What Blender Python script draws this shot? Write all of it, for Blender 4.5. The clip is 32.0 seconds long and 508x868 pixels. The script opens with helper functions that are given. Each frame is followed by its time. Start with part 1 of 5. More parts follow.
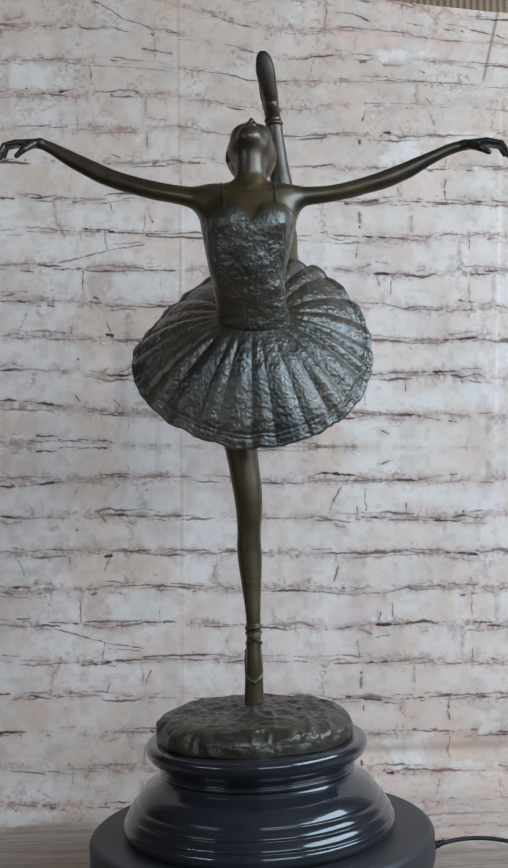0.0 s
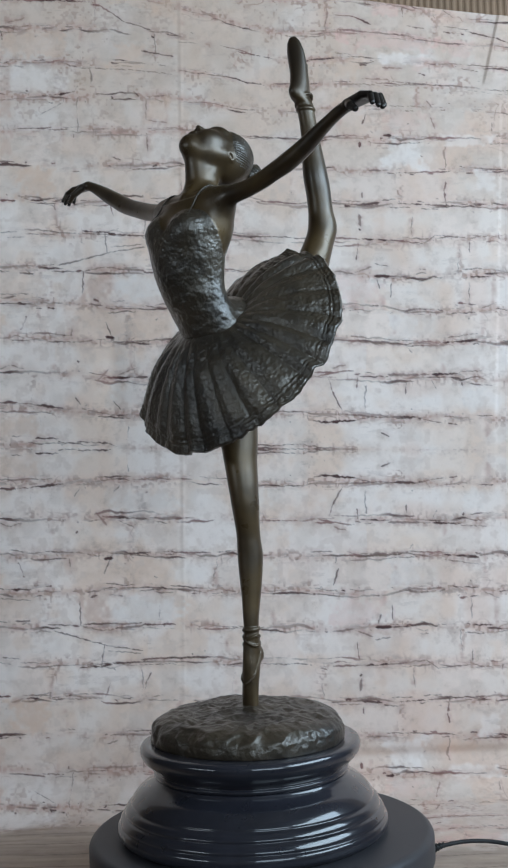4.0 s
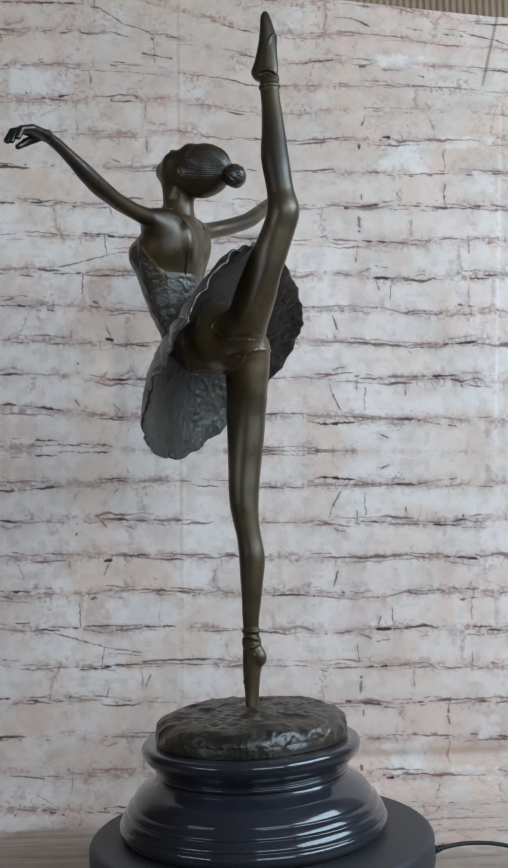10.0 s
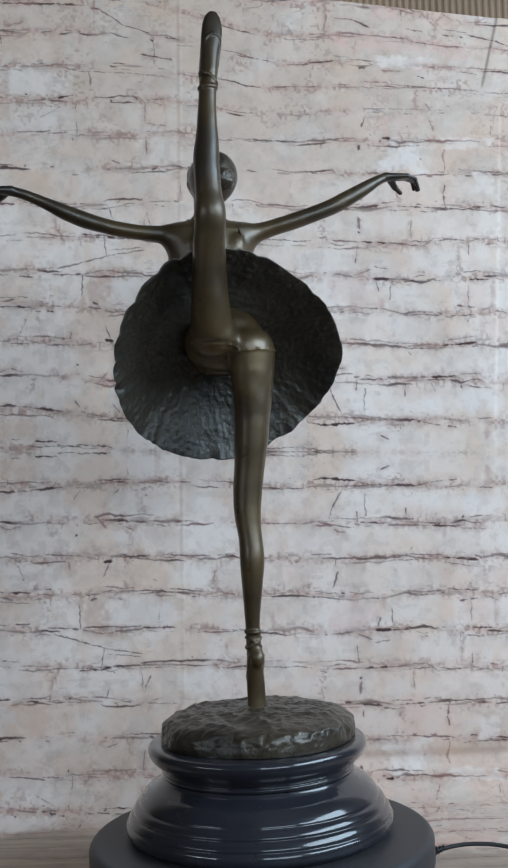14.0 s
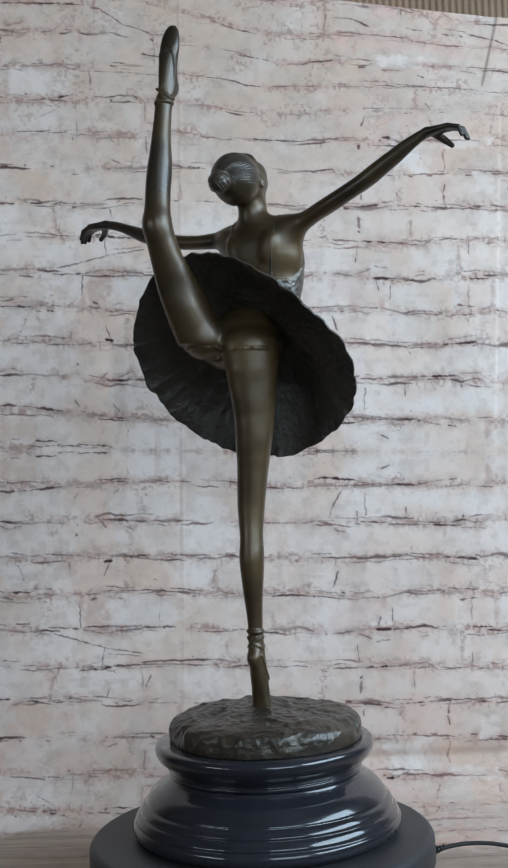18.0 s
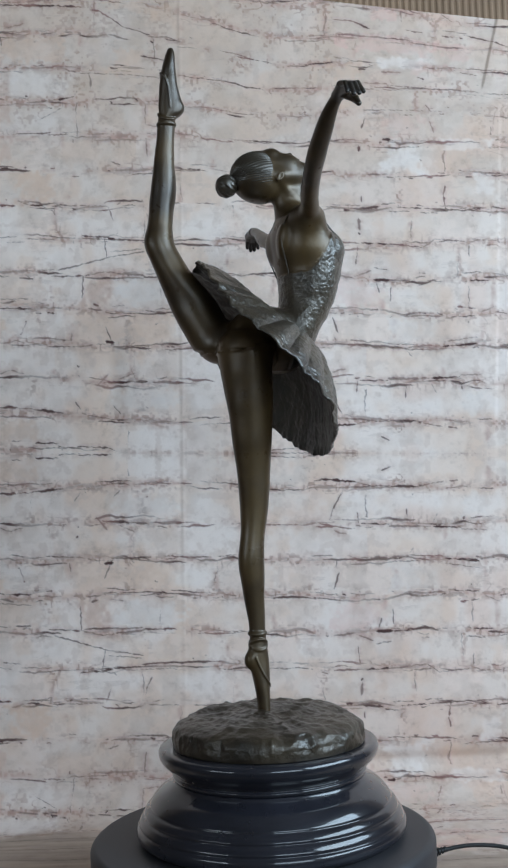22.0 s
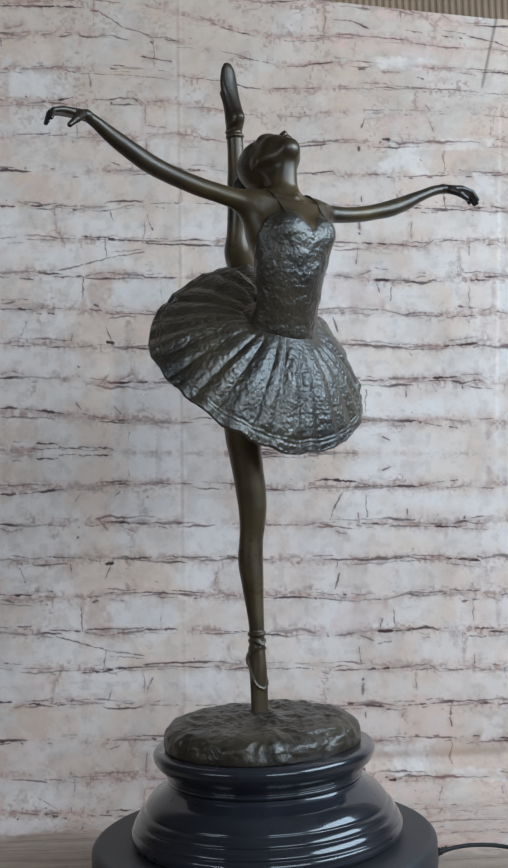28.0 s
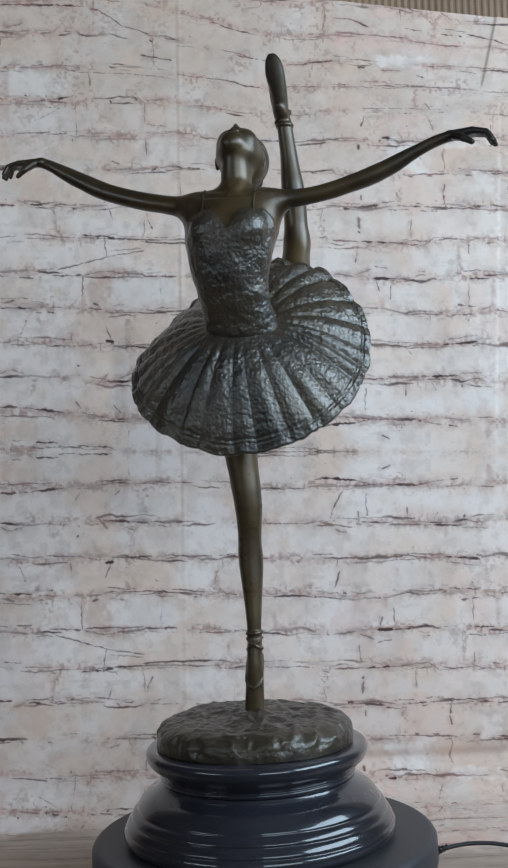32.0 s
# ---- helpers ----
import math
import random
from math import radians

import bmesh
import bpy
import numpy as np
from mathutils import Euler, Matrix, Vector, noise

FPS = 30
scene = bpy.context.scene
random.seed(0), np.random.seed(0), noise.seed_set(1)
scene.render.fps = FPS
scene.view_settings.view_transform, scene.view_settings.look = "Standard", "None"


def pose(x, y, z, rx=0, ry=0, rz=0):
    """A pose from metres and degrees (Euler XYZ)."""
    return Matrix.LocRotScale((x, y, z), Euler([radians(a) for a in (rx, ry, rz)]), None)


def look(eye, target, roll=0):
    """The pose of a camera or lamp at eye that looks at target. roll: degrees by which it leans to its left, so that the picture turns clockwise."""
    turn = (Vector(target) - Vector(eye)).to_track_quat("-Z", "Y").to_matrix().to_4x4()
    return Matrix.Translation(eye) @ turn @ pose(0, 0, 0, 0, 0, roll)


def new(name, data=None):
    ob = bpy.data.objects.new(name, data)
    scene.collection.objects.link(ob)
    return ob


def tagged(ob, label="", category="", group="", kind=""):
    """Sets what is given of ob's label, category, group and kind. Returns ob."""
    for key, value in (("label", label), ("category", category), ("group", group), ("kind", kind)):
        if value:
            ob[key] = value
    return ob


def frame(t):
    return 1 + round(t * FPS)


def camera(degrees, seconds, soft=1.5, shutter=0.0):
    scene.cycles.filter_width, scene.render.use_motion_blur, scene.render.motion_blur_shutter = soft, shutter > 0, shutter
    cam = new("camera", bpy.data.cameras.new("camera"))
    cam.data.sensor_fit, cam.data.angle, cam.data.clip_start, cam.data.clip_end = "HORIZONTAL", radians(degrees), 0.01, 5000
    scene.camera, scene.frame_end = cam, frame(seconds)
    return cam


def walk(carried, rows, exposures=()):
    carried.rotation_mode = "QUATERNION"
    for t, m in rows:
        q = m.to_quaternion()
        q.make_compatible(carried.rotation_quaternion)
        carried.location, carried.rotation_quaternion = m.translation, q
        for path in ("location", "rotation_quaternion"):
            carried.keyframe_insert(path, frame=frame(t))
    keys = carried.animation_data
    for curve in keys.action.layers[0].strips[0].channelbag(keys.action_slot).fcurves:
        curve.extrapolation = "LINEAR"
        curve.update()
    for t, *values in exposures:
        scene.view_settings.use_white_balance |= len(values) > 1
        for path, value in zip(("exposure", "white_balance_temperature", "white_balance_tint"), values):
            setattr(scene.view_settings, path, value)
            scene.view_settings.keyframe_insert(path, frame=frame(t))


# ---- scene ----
cam = camera(25.77, 32.0, soft=2.2)
EYE = (0.0, -0.952, 0.6023)
walk(cam, [
    (0, pose(EYE[0], EYE[1], EYE[2], 92.249, 2.270, -0.308)),
    (1, pose(EYE[0], EYE[1], EYE[2], 92.287, 2.241, -0.306)),
    (2, pose(EYE[0], EYE[1], EYE[2], 92.324, 2.243, -0.303)),
    (3, pose(EYE[0], EYE[1], EYE[2], 92.353, 2.234, -0.305)),
    (4.5, pose(EYE[0], EYE[1], EYE[2], 92.378, 2.226, -0.307)),
    (6, pose(EYE[0], EYE[1], EYE[2], 92.399, 2.234, -0.304)),
    (7, pose(EYE[0], EYE[1], EYE[2], 92.414, 2.255, -0.303)),
    (8, pose(EYE[0], EYE[1], EYE[2], 92.442, 2.266, -0.312)),
    (9, pose(EYE[0], EYE[1], EYE[2], 92.463, 2.275, -0.318)),
    (10.5, pose(EYE[0], EYE[1], EYE[2], 92.470, 2.297, -0.323)),
    (12, pose(EYE[0], EYE[1], EYE[2], 92.486, 2.332, -0.328)),
    (13, pose(EYE[0], EYE[1], EYE[2], 92.505, 2.325, -0.331)),
    (14, pose(EYE[0], EYE[1], EYE[2], 92.517, 2.314, -0.333)),
    (15.5, pose(EYE[0], EYE[1], EYE[2], 92.504, 2.336, -0.332)),
    (17, pose(EYE[0], EYE[1], EYE[2], 92.485, 2.357, -0.331)),
    (18, pose(EYE[0], EYE[1], EYE[2], 92.490, 2.349, -0.325)),
    (19, pose(EYE[0], EYE[1], EYE[2], 92.511, 2.354, -0.318)),
    (20, pose(EYE[0], EYE[1], EYE[2], 92.530, 2.372, -0.312)),
    (21, pose(EYE[0], EYE[1], EYE[2], 92.556, 2.391, -0.302)),
    (22, pose(EYE[0], EYE[1], EYE[2], 92.588, 2.405, -0.292)),
    (23, pose(EYE[0], EYE[1], EYE[2], 92.615, 2.424, -0.287)),
    (24, pose(EYE[0], EYE[1], EYE[2], 92.629, 2.447, -0.283)),
    (25, pose(EYE[0], EYE[1], EYE[2], 92.625, 2.464, -0.277)),
    (26.5, pose(EYE[0], EYE[1], EYE[2], 92.611, 2.486, -0.266)),
    (28, pose(EYE[0], EYE[1], EYE[2], 92.597, 2.504, -0.262)),
    (29, pose(EYE[0], EYE[1], EYE[2], 92.572, 2.510, -0.270)),
    (30, pose(EYE[0], EYE[1], EYE[2], 92.548, 2.523, -0.275)),
    (31, pose(EYE[0], EYE[1], EYE[2], 92.535, 2.547, -0.273)),
    (32, pose(EYE[0], EYE[1], EYE[2], 92.529, 2.565, -0.269)),
], exposures=[(0, 0.31), (32, 0.31)])

# ---------------------------------------------------------------- light
# Cool daylight from windows behind and beside the camera; the sky outside is overcast.
world = bpy.data.worlds.new("sky")
scene.world = world
world.use_nodes = True
wn = world.node_tree.nodes
sky = wn.new("ShaderNodeTexSky")
sky.sky_type = "NISHITA"
sky.sun_disc = False
sky.sun_elevation = radians(35)
sky.sun_rotation = radians(140)
wn["Background"].inputs[1].default_value = 0.08
world.node_tree.links.new(sky.outputs[0], wn["Background"].inputs[0])


def window_light(name, where, facing, width, height, watts, colour):
    """Sky light that enters through one window opening."""
    lamp = bpy.data.lights.new(name, "AREA")
    lamp.shape, lamp.size, lamp.size_y = "RECTANGLE", width, height
    lamp.energy, lamp.color = watts, colour
    ob = new(name, lamp)
    ob.matrix_world = look(where, facing)
    return ob


window_light("window_light_right", (1.45, -0.70, 1.30), (0, -0.20, 0.85), 1.6, 0.70, 30, (0.63, 0.83, 1.0))
window_light("window_light_rear", (0.75, -2.35, 1.25), (0.3, 0, 0.85), 1.4, 0.80, 14, (0.65, 0.845, 1.0))
window_light("window_light_left", (-1.95, -1.60, 1.05), (0, -0.4, 0.80), 1.3, 0.14, 7, (0.74, 0.88, 1.0))

# ---------------------------------------------------------------- small helpers


def flat_noise(p, size, seed):
    """Smooth lattice noise in -1..1 for an (n, 2) array of points."""
    q = p / size + 1000.0 + seed * 17.31
    i = np.floor(q).astype(np.int64)
    f = q - i
    f = f * f * (3 - 2 * f)
    gx, gy = i[:, 0] * 73856093, i[:, 1] * 19349663
    total = np.zeros(len(q))
    for dx in (0, 1):
        for dy in (0, 1):
            h = (gx + dx * 73856093) ^ (gy + dy * 19349663) ^ seed * 2654435
            h = (h ^ (h >> 13)) * 1274126177 & 0x7FFFFFFF
            h = (h ^ (h >> 15)) & 0xFFFFF
            total += (f[:, 0] if dx else 1 - f[:, 0]) * (f[:, 1] if dy else 1 - f[:, 1]) * h
    return total / 0xFFFFF * 2 - 1


def value_noise(p, size, seed=0):
    """Smooth lattice noise in -1..1 for an (n, 3) or (n, 2) array of points; size is the cell's width."""
    if np.shape(p)[1] == 2:
        return flat_noise(np.asarray(p, dtype=np.float64), size, seed)
    q = np.asarray(p, dtype=np.float64) / size + 1000.0 + seed * 17.31
    i = np.floor(q).astype(np.int64)
    f = q - i
    f = f * f * (3 - 2 * f)
    total = np.zeros(len(q))
    for dx in (0, 1):
        for dy in (0, 1):
            for dz in (0, 1):
                h = (i[:, 0] + dx) * 73856093 ^ (i[:, 1] + dy) * 19349663 ^ (i[:, 2] + dz) * 83492791 ^ seed * 2654435
                h = (h ^ (h >> 13)) * 1274126177 & 0x7FFFFFFF
                h = (h ^ (h >> 15)) & 0xFFFFF
                w = (f[:, 0] if dx else 1 - f[:, 0]) * (f[:, 1] if dy else 1 - f[:, 1]) * (f[:, 2] if dz else 1 - f[:, 2])
                total += w * (h / 0xFFFFF * 2 - 1)
    return total


def step(a, b, x):
    """Smooth step from 0 at a to 1 at b."""
    t = np.clip((x - a) / (b - a), 0, 1)
    return t * t * (3 - 2 * t)


def smooth_row(xs, ys, at):
    """Cubic interpolation of ys over rising xs."""
    m = np.gradient(ys, xs)
    i = np.clip(np.searchsorted(xs, at) - 1, 0, len(xs) - 2)
    h = xs[i + 1] - xs[i]
    t = np.clip((at - xs[i]) / h, 0, 1)
    return (ys[i] * (1 + 2 * t) * (1 - t) ** 2 + h * m[i] * t * (1 - t) ** 2 + ys[i + 1] * t * t * (3 - 2 * t) + h * m[i + 1] * t * t * (t - 1))


def unit(v):
    v = np.asarray(v, dtype=float)
    return v / np.linalg.norm(v)


def mesh_of(name, verts, faces, materials, slots=None, smooth=True):
    """A mesh datablock from arrays, with smooth faces and material slots."""
    me = bpy.data.meshes.new(name)
    me.from_pydata([tuple(v) for v in verts], [], [tuple(f) for f in faces])
    for m in materials:
        me.materials.append(m)
    if slots is not None:
        me.polygons.foreach_set("material_index", np.asarray(slots, dtype=np.int32))
    if smooth:
        me.polygons.foreach_set("use_smooth", np.ones(len(me.polygons), dtype=bool))
    me.update()
    return me


def grid_mesh(name, verts, quads, materials):
    """A smooth mesh from arrays of vertices and quads."""
    me = bpy.data.meshes.new(name)
    me.vertices.add(len(verts))
    me.vertices.foreach_set("co", np.asarray(verts, dtype=np.float32).ravel())
    me.loops.add(len(quads) * 4)
    me.loops.foreach_set("vertex_index", np.asarray(quads, dtype=np.int32).ravel())
    me.polygons.add(len(quads))
    me.polygons.foreach_set("loop_start", np.arange(0, len(quads) * 4, 4, dtype=np.int32))
    me.polygons.foreach_set("use_smooth", np.ones(len(quads), dtype=bool))
    for m in materials:
        me.materials.append(m)
    me.update(calc_edges=True)
    return me


def part(name, bm, material, parent, label=""):
    """Links a bmesh as one mesh object under a thing or a part."""
    me = bpy.data.meshes.new(name)
    bm.to_mesh(me)
    bm.free()
    me.materials.append(material)
    ob = new(name, me)
    ob.parent = parent
    return tagged(ob, label)


def lathe(profile, segments=160, centre=(0, 0)):
    """Vertices and faces of a turned form; the profile runs (radius, z) from bottom axis to top axis."""
    prof = np.array(profile, dtype=float)
    a = np.linspace(0, 2 * np.pi, segments, endpoint=False)
    verts, faces = [], []
    for r, z in prof:
        for t in a:
            verts.append((centre[0] + r * math.cos(t), centre[1] + r * math.sin(t), z))
    for i in range(len(prof) - 1):
        for j in range(segments):
            k = (j + 1) % segments
            faces.append((i * segments + j, i * segments + k, (i + 1) * segments + k, (i + 1) * segments + j))
    return verts, faces


def rounded(points, radius=0.001, n=4):
    """A profile with its inner corners rounded."""
    pts = [Vector((*p, 0)) for p in points]
    out = [points[0]]
    for i in range(1, len(pts) - 1):
        a, b, c = pts[i - 1], pts[i], pts[i + 1]
        r = min(radius, (a - b).length * 0.45, (c - b).length * 0.45)
        p, q = b + (a - b).normalized() * r, b + (c - b).normalized() * r
        for k in range(n + 1):
            t = k / n
            w = p * (1 - t) ** 2 + b * 2 * t * (1 - t) + q * t * t
            out.append((w.x, w.y))
    out.append(points[-1])
    return out


# ---------------------------------------------------------------- materials


def material(name):
    m = bpy.data.materials.new(name)
    m.use_nodes = True
    nodes, links = m.node_tree.nodes, m.node_tree.links
    return m, nodes, links, nodes["Principled BSDF"]


def noise_node(nodes, links, scale, detail=4.0, rough=0.55, coords="Object"):
    tc = nodes.new("ShaderNodeTexCoord")
    n = nodes.new("ShaderNodeTexNoise")
    n.inputs["Scale"].default_value, n.inputs["Detail"].default_value, n.inputs["Roughness"].default_value = scale, detail, rough
    links.new(tc.outputs[coords], n.inputs["Vector"])
    return n


def ramp(nodes, links, source, stops):
    r = nodes.new("ShaderNodeValToRGB")
    while len(r.color_ramp.elements) < len(stops):
        r.color_ramp.elements.new(0.5)
    for e, (at, colour) in zip(r.color_ramp.elements, stops):
        e.position, e.color = at, (*colour, 1)
    links.new(source, r.inputs["Fac"])
    return r


def bump(nodes, links, shader, source, strength, distance, before=None):
    b = nodes.new("ShaderNodeBump")
    b.inputs["Strength"].default_value, b.inputs["Distance"].default_value = strength, distance
    links.new(source, b.inputs["Height"])
    if before:
        links.new(before.outputs["Normal"], b.inputs["Normal"])
    links.new(b.outputs["Normal"], shader.inputs["Normal"])
    return b


def bronze(name, dark, light, rough, metal, relief, grain, coat=0.6, cells=0, patina_shade=None, lacquer=0.3, pits=0.16):
    """Patinated cast bronze under wax: blotchy brown, uneven gloss, fine casting relief or hammered cells."""
    m, nodes, links, sh = material(name)
    big = noise_node(nodes, links, 24, 5)
    c = ramp(nodes, links, big.outputs["Fac"], [(0.33, dark), (0.66, light)])
    colour = c.outputs["Color"]
    fine = noise_node(nodes, links, grain, 4)
    if patina_shade:
        a = nodes.new("ShaderNodeAttribute")
        a.attribute_name = "patina_shade"
        mix = nodes.new("ShaderNodeMix")
        mix.data_type = "RGBA"
        links.new(a.outputs["Fac"], mix.inputs["Factor"])
        links.new(colour, mix.inputs["A"])
        mix.inputs["B"].default_value = (*patina_shade, 1)
        colour = mix.outputs["Result"]
    links.new(colour, sh.inputs["Base Color"])
    rr = nodes.new("ShaderNodeMapRange")
    rr.inputs["To Min"].default_value, rr.inputs["To Max"].default_value = rough - 0.08, rough + 0.10
    links.new(big.outputs["Fac"], rr.inputs["Value"])
    links.new(rr.outputs["Result"], sh.inputs["Roughness"])
    sh.inputs["Metallic"].default_value = metal
    sh.inputs["Specular IOR Level"].default_value = 0.6
    worn = noise_node(nodes, links, 60, 4)
    lr = nodes.new("ShaderNodeMapRange")
    lr.inputs["From Min"].default_value, lr.inputs["From Max"].default_value = 0.3, 0.7
    lr.inputs["To Min"].default_value, lr.inputs["To Max"].default_value = lacquer - 0.06, lacquer + 0.08
    links.new(worn.outputs["Fac"], lr.inputs["Value"])
    links.new(lr.outputs["Result"], sh.inputs["Coat Roughness"])
    sh.inputs["Coat Weight"].default_value, sh.inputs["Coat IOR"].default_value = coat, 1.6
    b1 = bump(nodes, links, sh, fine.outputs["Fac"], relief, 0.002)
    if cells:
        tc = nodes.new("ShaderNodeTexCoord")
        v = nodes.new("ShaderNodeTexVoronoi")
        v.feature = "SMOOTH_F1"
        v.inputs["Scale"].default_value, v.inputs["Smoothness"].default_value = cells, 0.6
        links.new(tc.outputs["Object"], v.inputs["Vector"])
        b1 = bump(nodes, links, sh, v.outputs["Distance"], pits, -0.0022, b1)
    links.new(b1.outputs["Normal"], sh.inputs["Coat Normal"])
    return m


BRONZE_SKIN = bronze("bronze_skin", (0.042, 0.024, 0.009), (0.112, 0.068, 0.024), 0.46, 0.50, 0.10, 90, 0.45, 0, (0.015, 0.010, 0.008), 0.32)
BRONZE_DRESS = bronze("bronze_dress", (0.017, 0.012, 0.008), (0.070, 0.050, 0.029), 0.43, 0.38, 0.32, 420, 0.9, 330, None, 0.36, 0.22)
BRONZE_HAIR = bronze("bronze_hair", (0.024, 0.018, 0.012), (0.054, 0.039, 0.025), 0.43, 0.40, 0.15, 240, 0.6, 0, None, 0.34)
BRONZE_ROCK = bronze("bronze_rock", (0.018, 0.013, 0.009), (0.062, 0.044, 0.026), 0.46, 0.45, 0.35, 300, 0.55, 170, None, 0.32, 0.12)
BRONZE_UNDER = bronze("bronze_underside", (0.016, 0.014, 0.011), (0.050, 0.041, 0.028), 0.55, 0.35, 0.6, 240, 0.35, 220, None, 0.40)


def stone_black():
    m, nodes, links, sh = material("black_marble")
    n = noise_node(nodes, links, 14, 6, 0.65)
    c = ramp(nodes, links, n.outputs["Fac"], [(0.35, (0.014, 0.014, 0.019)), (0.72, (0.025, 0.025, 0.034)), (0.86, (0.046, 0.045, 0.056))])
    links.new(c.outputs["Color"], sh.inputs["Base Color"])
    f = noise_node(nodes, links, 90, 3)
    rr = nodes.new("ShaderNodeMapRange")
    rr.inputs["To Min"].default_value, rr.inputs["To Max"].default_value = 0.24, 0.34
    links.new(f.outputs["Fac"], rr.inputs["Value"])
    links.new(rr.outputs["Result"], sh.inputs["Roughness"])
    sh.inputs["Coat Weight"].default_value, sh.inputs["Coat Roughness"].default_value = 1.0, 0.07
    sh.inputs["Specular IOR Level"].default_value = 0.15
    bump(nodes, links, sh, f.outputs["Fac"], 0.03, 0.001)
    return m


def plain(name, colour, rough, grain=300, relief=0.08, spread=0.25, metal=0.0):
    m, nodes, links, sh = material(name)
    n = noise_node(nodes, links, 9, 5)
    lo, hi = [c * (1 - spread) for c in colour], [min(1, c * (1 + spread)) for c in colour]
    c = ramp(nodes, links, n.outputs["Fac"], [(0.3, lo), (0.7, hi)])
    links.new(c.outputs["Color"], sh.inputs["Base Color"])
    sh.inputs["Roughness"].default_value, sh.inputs["Metallic"].default_value = rough, metal
    f = noise_node(nodes, links, grain, 3)
    bump(nodes, links, sh, f.outputs["Fac"], relief, 0.001)
    return m


MARBLE = stone_black()
PLASTIC = plain("black_satin_plastic", (0.034, 0.033, 0.038), 0.48, 900, 0.06, 0.14)
RUBBER = plain("black_cable_rubber", (0.009, 0.009, 0.010), 0.5, 500, 0.05, 0.2)
CARD = plain("brown_corrugated_card", (0.255, 0.165, 0.108), 0.85, 260, 0.2, 0.18)
WALL = plain("painted_wall", (0.34, 0.28, 0.22), 0.9, 60, 0.15, 0.05)
# unseen west wall, made dark to keep light off the bronze's left side
DAMPING_WALL = plain("light_damping_wall", (0.12, 0.09, 0.07), 0.9, 60, 0.15, 0.08)
# unseen ceiling, dim so that little light bounces down
CEILING = plain("ceiling_paint", (0.24, 0.20, 0.16), 0.9, 60, 0.1, 0.04)
BOARDS = plain("floor_boards", (0.12, 0.09, 0.07), 0.6, 40, 0.1, 0.25)
TABLE_WOOD = plain("table_wood", (0.12, 0.075, 0.045), 0.55, 60, 0.1, 0.25)


def cloth_material():
    """White fabric; the printed colour sits in the mesh, speckles and paint grain are added here."""
    m, nodes, links, sh = material("printed_fabric")
    a = nodes.new("ShaderNodeAttribute")
    a.attribute_name = "print"
    grain = noise_node(nodes, links, 55, 8, 0.7)
    g = ramp(nodes, links, grain.outputs["Fac"], [(0.30, (0.80, 0.77, 0.75)), (0.42, (0.95, 0.94, 0.935)), (0.55, (1, 1, 1)), (0.72, (0.95, 0.95, 0.96))])
    mul = nodes.new("ShaderNodeMix")
    mul.data_type, mul.blend_type = "RGBA", "MULTIPLY"
    mul.inputs["Factor"].default_value = 1
    links.new(a.outputs["Color"], mul.inputs["A"])
    links.new(g.outputs["Color"], mul.inputs["B"])
    # hairline cracks: the level lines of a stretched noise, where the print is rough
    stretch = nodes.new("ShaderNodeMapping")
    stretch.inputs["Scale"].default_value = (22, 22, 75)
    tc = nodes.new("ShaderNodeTexCoord")
    links.new(tc.outputs["Object"], stretch.inputs["Vector"])
    lines = nodes.new("ShaderNodeTexNoise")
    lines.inputs["Scale"].default_value, lines.inputs["Detail"].default_value, lines.inputs["Roughness"].default_value = 1.0, 7, 0.62
    links.new(stretch.outputs[0], lines.inputs["Vector"])
    s = ramp(nodes, links, lines.outputs["Fac"], [(0.40, (0.55, 0.55, 0.55)), (0.44, (0, 0, 0)), (0.60, (0, 0, 0)), (0.66, (0.7, 0.7, 0.7))])
    where = nodes.new("ShaderNodeAttribute")
    where.attribute_name = "crackle"
    speck = noise_node(nodes, links, 190, 4, 0.7)
    sp = ramp(nodes, links, speck.outputs["Fac"], [(0.33, (0.25, 0.25, 0.25)), (0.52, (1, 1, 1))])
    w = nodes.new("ShaderNodeMath")
    w.operation = "MULTIPLY"
    links.new(where.outputs["Fac"], w.inputs[0])
    links.new(sp.outputs["Color"], w.inputs[1])
    both = nodes.new("ShaderNodeMath")
    both.operation = "MULTIPLY"
    links.new(s.outputs["Color"], both.inputs[0])
    links.new(w.outputs[0], both.inputs[1])
    dark = nodes.new("ShaderNodeMix")
    dark.data_type = "RGBA"
    links.new(both.outputs[0], dark.inputs["Factor"])
    links.new(mul.outputs["Result"], dark.inputs["A"])
    dark.inputs["B"].default_value = (0.40, 0.30, 0.27, 1)
    links.new(dark.outputs["Result"], sh.inputs["Base Color"])
    sh.inputs["Roughness"].default_value = 0.7
    weave = noise_node(nodes, links, 1500, 2)
    b1 = bump(nodes, links, sh, weave.outputs["Fac"], 0.06, 0.0005)
    soft = noise_node(nodes, links, 7, 2)
    bump(nodes, links, sh, soft.outputs["Fac"], 0.25, 0.01, b1)
    return m


CLOTH = cloth_material()

# ---------------------------------------------------------------- the room round the camera
# Unseen room; its wall and ceiling tones are set to hold down fill light.
TABLE_TOP = 0.247
FLOOR_Z = -0.503
X0, X1, Y0, Y1, Z1 = -2.0, 1.5, -2.4, 1.0, 2.3


def box(bm, lo, hi):
    made = bmesh.ops.create_cube(bm, size=1)["verts"]
    for v in made:
        v.co = Vector([lo[i] + (v.co[i] + 0.5) * (hi[i] - lo[i]) for i in range(3)])
    return made


